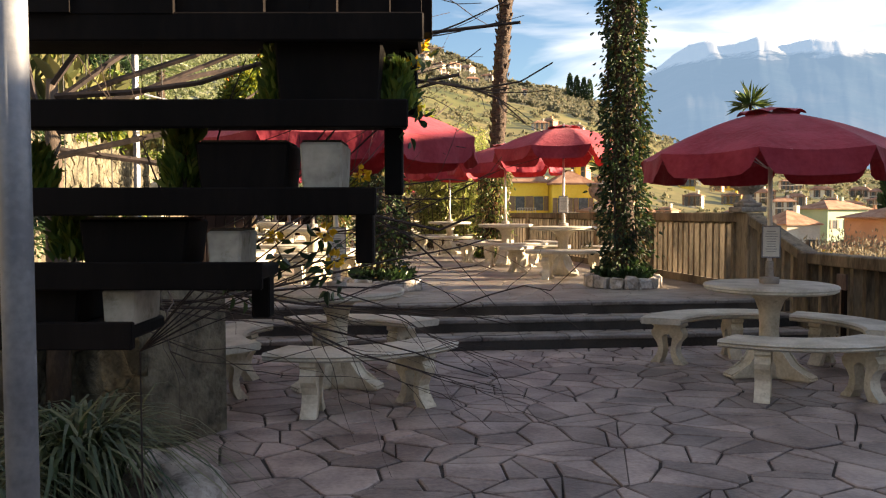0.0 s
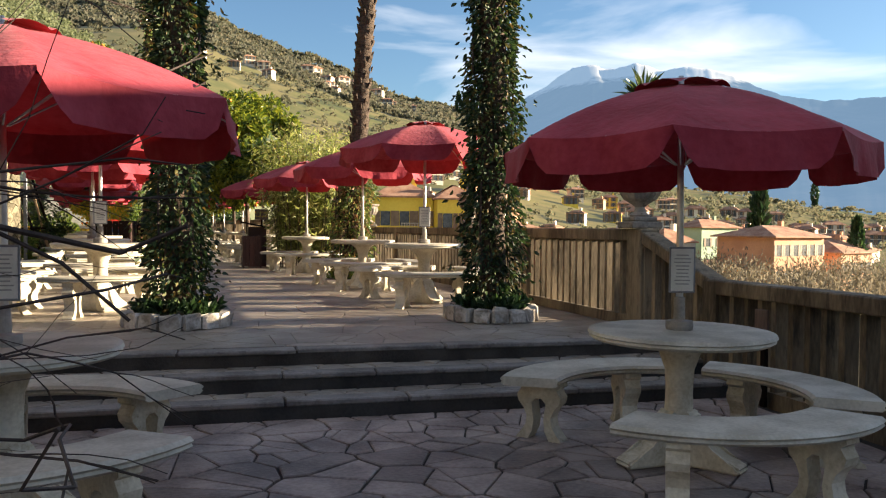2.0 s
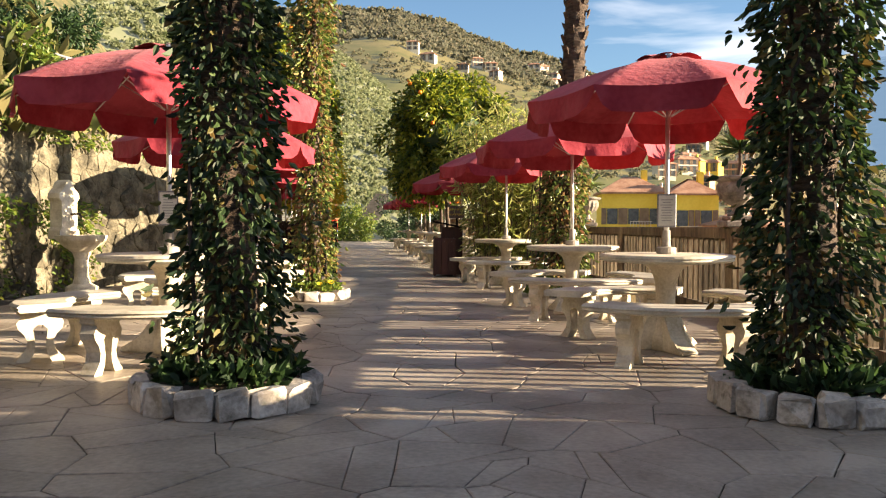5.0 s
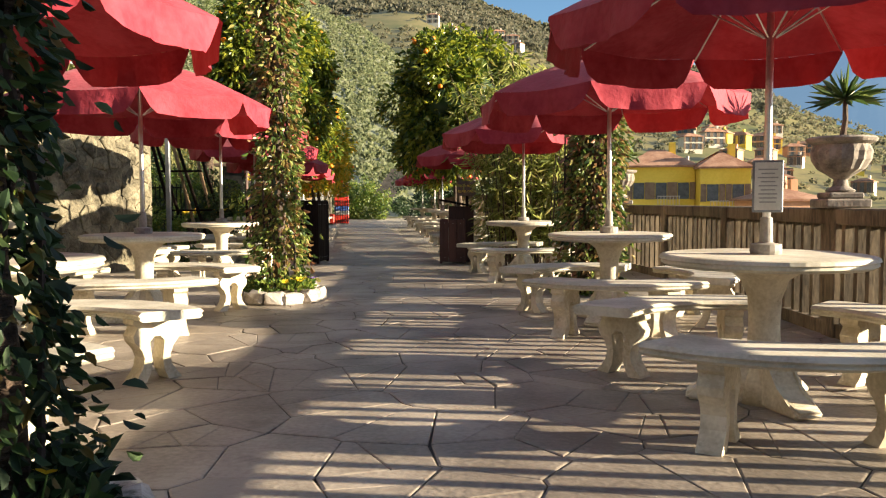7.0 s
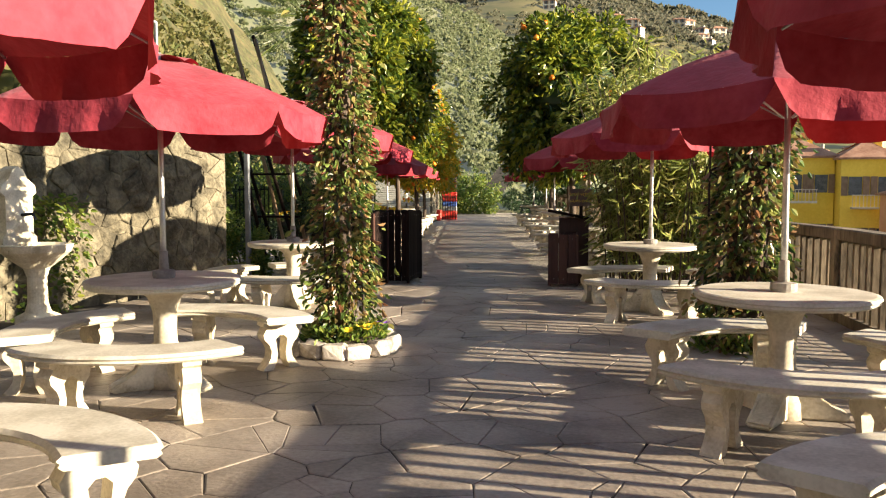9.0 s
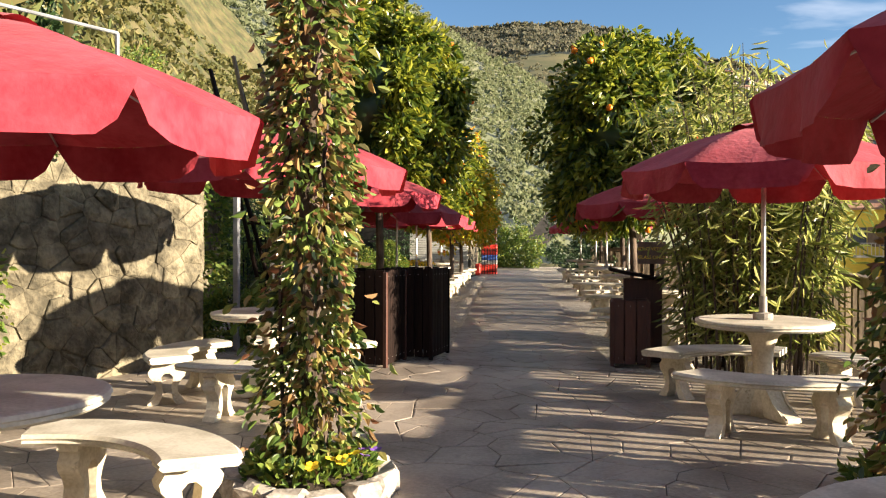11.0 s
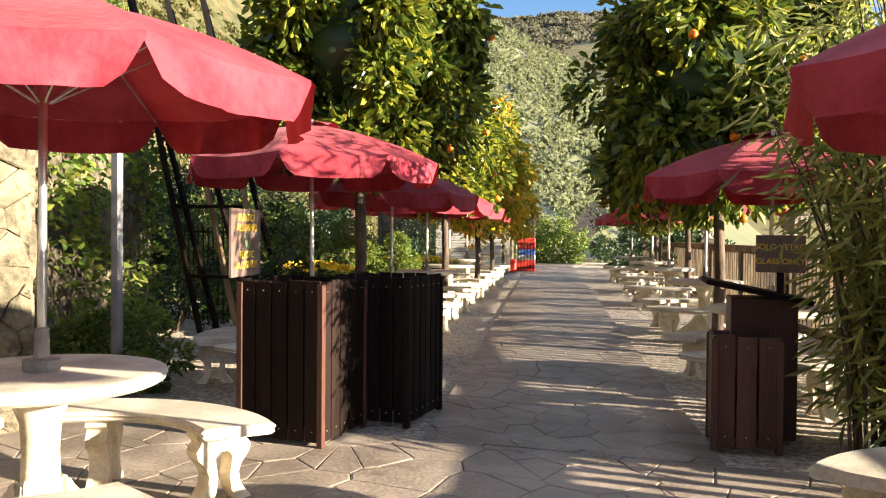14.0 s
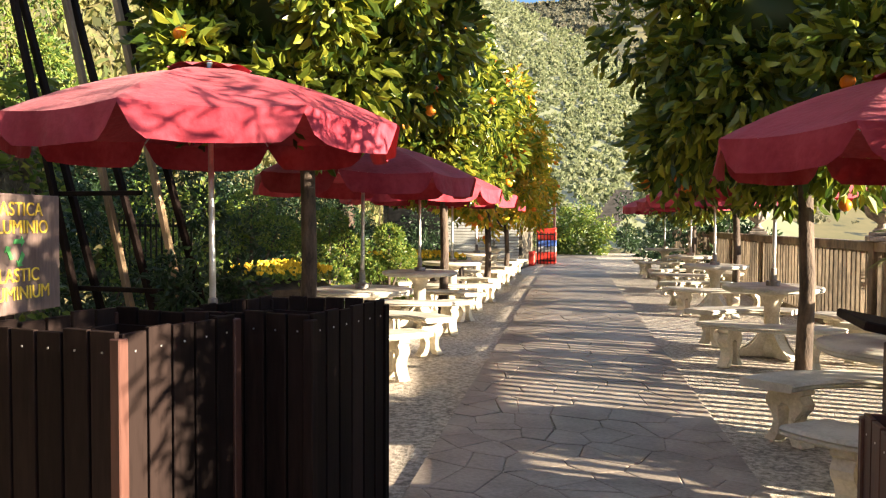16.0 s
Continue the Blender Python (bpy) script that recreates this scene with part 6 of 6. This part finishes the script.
for x, z, w, h, mt_, lb in ((-0.30, 1.432, 0.055, 0.13, M_POT, "small pale square pot on a shelf"), (-0.50, 1.432, 0.12, 0.13, M_STAND, "dark wooden planter box on a shelf"), (-0.55, 1.246, 0.045, 0.09, M_POT, "small pale square pot on a shelf"), (-0.78, 1.246, 0.14, 0.12, M_STAND, "dark wooden planter box on a shelf"), (-0.82, 1.096, 0.045, 0.09, M_POT, "small pale square pot on a shelf"), (-1.02, 1.096, 0.10, 0.11, M_STAND, "dark wooden planter box on a shelf"), (-0.28, 1.649, 0.14, 0.21, M_STAND, "dark wooden planter box on a shelf"), (-0.60, 1.861, 0.3, 0.14, M_STAND, "dark wooden planter box on a shelf")):
    p = thing("planter_box", base @ pose(x, 2.12, z), lb, "planter", "planters on the stand")
    bm = bmesh.new()
    box(bm, (-w, -0.09, 0), (w, 0.09, h), 0.006)
    for v in bm.verts:
        if v.co.z < h * 0.5:
            v.co.x *= 0.9
    part("pot", bm, mt_, p)
    bm = bmesh.new()
    box(bm, (-w * 0.9, -0.08, h + 0.0005), (w * 0.9, 0.08, h + 0.006))
    part("soil", bm, M_SOIL, p)
for x, z, s_ in ((-0.42, 1.652, 0.17), (-0.68, 1.435, 0.17), (-0.98, 1.25, 0.16), (-1.08, 1.435, 0.10), (-0.12, 1.652, 0.10)):
    c = thing("dwarf_conifer", base @ pose(x, 2.13, z), "feathery green dwarf conifer in a planter", "plant", "conifers on the stand")
    n = 500
    a, q, hh = RNG.random(n) * 6.28, RNG.random(n), RNG.random(n)
    rr_ = 0.055 * (1 - 0.6 * hh) * np.sqrt(q)
    bm = bmesh.new()
    tube(bm, [(0, 0, 0), (0, 0, s_)], 0.006, 5)
    part("stem", bm, M_BARK, c)
    leaves("sprays", np.stack([rr_ * np.cos(a), rr_ * np.sin(a), hh * s_], 1), np.stack([0.4 * np.cos(a), 0.4 * np.sin(a), 1 + 0 * a], 1), (0.03, 0.06), L_SHRUB, c, 0.18, 0, 0.25)


wf = thing("wire_fence", None, "thin vertical wires beside a slim grey post", "fence")
for k in range(5):
    bm = bmesh.new()
    x, y = 0.12 + 0.187 * (k - 3), 7.75 - 0.143 * (k - 3)
    tube(bm, [(x, y, 0.9), (x, y, 2.75)], 0.022 if k == 3 else 0.004, 6)
    part("post" if k == 3 else "wire", bm, M_METAL if k == 3 else M_IRON, wf)
for z in (1.12, 2.74):
    bm = bmesh.new()
    tube(bm, [(-0.44, 8.18, z), (0.307, 7.607, z)], 0.004, 5)
    part("wire", bm, M_IRON, wf)


lm = thing("lemon_bush", pose(1.25, 5.22, 0), "thin bush with bright yellow blooms behind the plant stand", "shrub")
for x, y, z in ((1.58, 5.08, 1.82), (1.59, 5.10, 1.69), (1.33, 5.2, 1.32), (1.36, 5.18, 1.24), (1.07, 5.2, 1.21), (1.17, 5.22, 1.31), (1.44, 5.2, 1.50), (1.62, 5.16, 1.90)):
    bm = bmesh.new()
    tube(bm, [(-0.5, 0.08, 0), (-0.5, 0.08, 0.95), ((x - 1.25) * 0.7, (y - 5.22) * 0.7, z - 0.06), (x - 1.25, y - 5.22, z)], [0.004, 0.003, 0.0025, 0.002], 5)
    part("stem", bm, M_TWIG, lm)
    p, d = ball_points(26, (x - 1.25, y - 5.22, z), (0.02, 0.02, 0.018), 0.5)
    leaves("bloom", p, d, (0.014, 0.026), M_PETAL_Y, lm, 0.8, 0, 0.5)
    p, d = ball_points(14, (x - 1.25, y - 5.22, z - 0.05), (0.05, 0.05, 0.06), 0.5)
    leaves("foliage", p, d, (0.03, 0.06), L_DARK, lm, 0.45, 0.3, 0.5)


def blades(name, c, z, n, length, label, leaf):
    t = thing(name, pose(c[0], c[1], z), label, "grass")
    v, f = [], []
    for k in range(n):
        a = random.uniform(0, 6.283)
        L = length * random.uniform(0.6, 1.1)
        out = random.uniform(0.35, 0.95)
        w = random.uniform(0.006, 0.013)
        side = Vector((-math.sin(a), math.cos(a), 0)) * w
        b = Vector((random.gauss(0, 0.07), random.gauss(0, 0.07), 0))
        i0 = len(v)
        for s in range(6):
            q = s / 5
            p = b + Vector((math.cos(a), math.sin(a), 0)) * (L * out * q ** 1.3) + Vector((0, 0, L * (1.15 * q - (0.55 + 0.75 * out) * q * q)))
            wd = side * (1 - 0.9 * q ** 2)
            v += [tuple(p - wd), tuple(p + wd)]
            if s:
                j = i0 + 2 * s
                f.append((j - 2, j - 1, j + 1, j))
    link("foliage", raw_mesh("foliage", v, f, leaf), t, kind="stuff")
    return t


blades("sedge_tuft", (0.20, 6.35), 0.16, 420, 0.95, "arching variegated sedge in a rocky bed", L_GRASS)
blades("sedge_tuft", (-0.15, 6.0), 0.14, 220, 0.85, "arching variegated sedge in a rocky bed", L_GRASS)
bm = bmesh.new()
lathe(bm, [(0.75, 0), (0.7, 0.10), (0.4, 0.17)], 14)
bd = part("bed_soil", bm, M_SOIL, None, m=pose(-0.05, 6.3, 0))
tagged(bd, "dark earth bed edged with rocks", "bed")
for k in range(10):
    a = -1.2 + k * 0.42
    bm = bmesh.new()
    bmesh.ops.create_icosphere(bm, subdivisions=2, radius=1)
    s_ = random.uniform(0.10, 0.19)
    for v in bm.verts:
        v.co = Vector((v.co.x * 1.2, v.co.y * 0.9, v.co.z * 0.8)) * s_ * (1 + 0.25 * noise.noise(v.co * 1.7 + Vector((k, 0, 0))))
        v.co.z = max(v.co.z, -s_ * 0.35)
    rk = part("rock", bm, M_KERBSTONE, None, m=pose(-0.05 + 0.72 * math.cos(a), 6.3 + 0.72 * math.sin(a), s_ * 0.35, 0, 0, k * 40))
    tagged(rk, "rough pale rock edging the planting bed", "rock", "rocks round the bed")


def branch(bm, p, d, r, L, depth, rg, drop, reach):
    """A bending twig that forks."""
    pts, rad = [p.copy()], [r]
    n = 6
    for i in range(n):
        d = (d + Vector((rg.gauss(0, 0.13), rg.gauss(0, 0.15), rg.gauss(0, 0.13) - drop))).normalized()
        p = p + d * (L / n)
        if p.x > reach:
            break
        pts.append(p.copy())
        rad.append(r * (1 - 0.6 * (i + 1) / n))
        if depth > 0 and i >= 1 and rg.random() < 0.72:
            for _ in range(1):
                dd = (d + Vector((rg.gauss(0, 0.28), rg.gauss(0, 0.40), rg.gauss(0, 0.26)))).normalized()
                branch(bm, p, dd, r * 0.42, L * rg.uniform(0.40, 0.65), depth - 1, rg, drop * 0.5, reach)
    if len(pts) > 1:
        tube(bm, pts, rad[:len(pts)], 5 if r > 0.006 else 4)


def bare_shrub(base_, starts, label, seed, r=0.013):
    t = thing("bare_shrub", pose(*base_), label, "shrub")
    rg = random.Random(seed)
    for d, L, h in starts:
        bm = bmesh.new()
        branch(bm, Vector((0, 0, h)), Vector(d).normalized(), r, L * 1.2, 2, rg, 0.006, 2.25 - base_[0])
        part("branch", bm, M_TWIG, t)
    return t


twiggy = bare_shrub((-0.35, 7.0, 0.0), [((1, 0.0, 0.16), 1.9, 0.80), ((1, -0.12, 0.10), 1.8, 0.95), ((1, 0.15, 0.12), 1.9, 1.0), ((1, 0.1, 0.06), 1.6, 0.92), ((1, -0.2, 0.12), 1.5, 0.78), ((1, 0.3, 0.08), 1.8, 0.88), ((1, 0.05, 0.22), 1.7, 0.85)], "bare twiggy shrub leaning over the paving", 4, 0.011)
bare_shrub((-0.30, 7.55, 0.0), [((1, 0.35, 0.26), 2.3, 1.9), ((1, 0.1, 0.12), 2.4, 1.75), ((1, 0.5, 0.10), 2.2, 1.7), ((1, -0.1, 0.40), 2.2, 2.0), ((-0.6, 0.2, 0.7), 1.4, 1.8), ((1, 0.3, 0.65), 2.0, 2.0), ((1, 0.2, 0.05), 2.4, 1.85), ((1, 0.45, 0.3), 2.3, 1.95), ((1, 0.0, 0.22), 2.3, 2.05), ((-1, -0.1, 0.15), 1.2, 1.9), ((0.8, -0.2, 0.9), 1.8, 2.1)], "bare tree with dark spreading branches", 9, 0.02)
bm = bmesh.new()
tube(bm, [(0, 0, 0), (0.01, 0.02, 0.5), (0, 0, 0.95)], [0.03, 0.024, 0.014], 7)
part("trunk", bm, M_BARK, twiggy, smooth=True)
bm = bmesh.new()
tube(bm, [(0, 0, 0), (0.02, 0, 0.8), (0, 0.02, 1.6), (0.01, 0, 2.15)], [0.075, 0.062, 0.05, 0.03], 10)
tk = part("tree_trunk", bm, M_BARK, None, smooth=True, m=pose(-0.30, 7.55, 0))
tagged(tk, "dark bare tree trunk beside the terrace", "tree trunk")


# ---- paving stones, last ----
def cut_stones(cs, share, seed):
    """Break a share of the stones in two along a crooked chord, as in crazy paving."""
    rg = random.Random(seed)
    res = []
    for gq, poly in cs:
        if rg.random() > share or len(poly) < 4:
            res.append((gq, poly))
            continue
        a = rg.uniform(0, math.pi)
        nrm = np.array((math.cos(a), math.sin(a)))
        off = np.dot(nrm, gq) + rg.uniform(-0.07, 0.07)
        halves = ([], [])
        for k in range(len(poly)):
            p, q = np.asarray(poly[k]), np.asarray(poly[(k + 1) % len(poly)])
            dp, dq = np.dot(nrm, p) - off, np.dot(nrm, q) - off
            halves[0 if dp >= 0 else 1].append(p)
            if dp * dq < 0:
                x = p + (q - p) * dp / (dp - dq)
                halves[0].append(x)
                halves[1].append(x)
        for h in halves:
            if len(h) > 2:
                res.append((np.mean(h, axis=0), h))
    return res


def pave(parent, cs, n_near, ref, gap, height, z, material):
    cs = sorted(cs, key=lambda c: (c[0][0] - ref[0]) ** 2 + (c[0][1] - ref[1]) ** 2)
    rest = bmesh.new()
    for i, (gq, poly) in enumerate(cs):
        if i < n_near:
            b = bmesh.new()
            stone_bm(b, gq, poly, gap, height, to=lambda x, y, h: (x, y, z - height + h))
            if b.verts:
                part("flagstone", b, material, parent)
            else:
                b.free()
        else:
            stone_bm(rest, gq, poly, gap, height, to=lambda x, y, h: (x, y, z - height + h))
    part("flagstones", rest, material, parent, kind="stuff")


pave(floor_low, cut_stones(cells(-2.9, 1.0, 6.3, 10.58, 0.31, 0.62, 3), 0.6, 1), 290, (3.0, 7.6), 0.011, 0.020, 0.0, M_FLAG_LOW)
pave(floor_up, cut_stones(cells(-2.6, 11.54, 6.3, 24.2, 0.42, 0.66, 4), 0.65, 2), 290, (2.6, 14.0), 0.004, 0.012, H, M_FLAG_UP)
floor_path = thing("floor_path", None, "narrow paved path between strips of gravel", "path", kind="structure")
pc = []
for gq, poly in cells(-0.98, 24.2, 1.0, 60.0, 0.30, 0.6, 6):
    sh = lambda q: np.array((q[0] + 1.27 + PATH_DX * (q[1] - 25.9), q[1]))
    pc.append((sh(gq), [sh(q) for q in poly]))
pave(floor_path, pc, 120, (1.3, 26), 0.003, 0.012, H + 0.004, M_FLAG_UP)
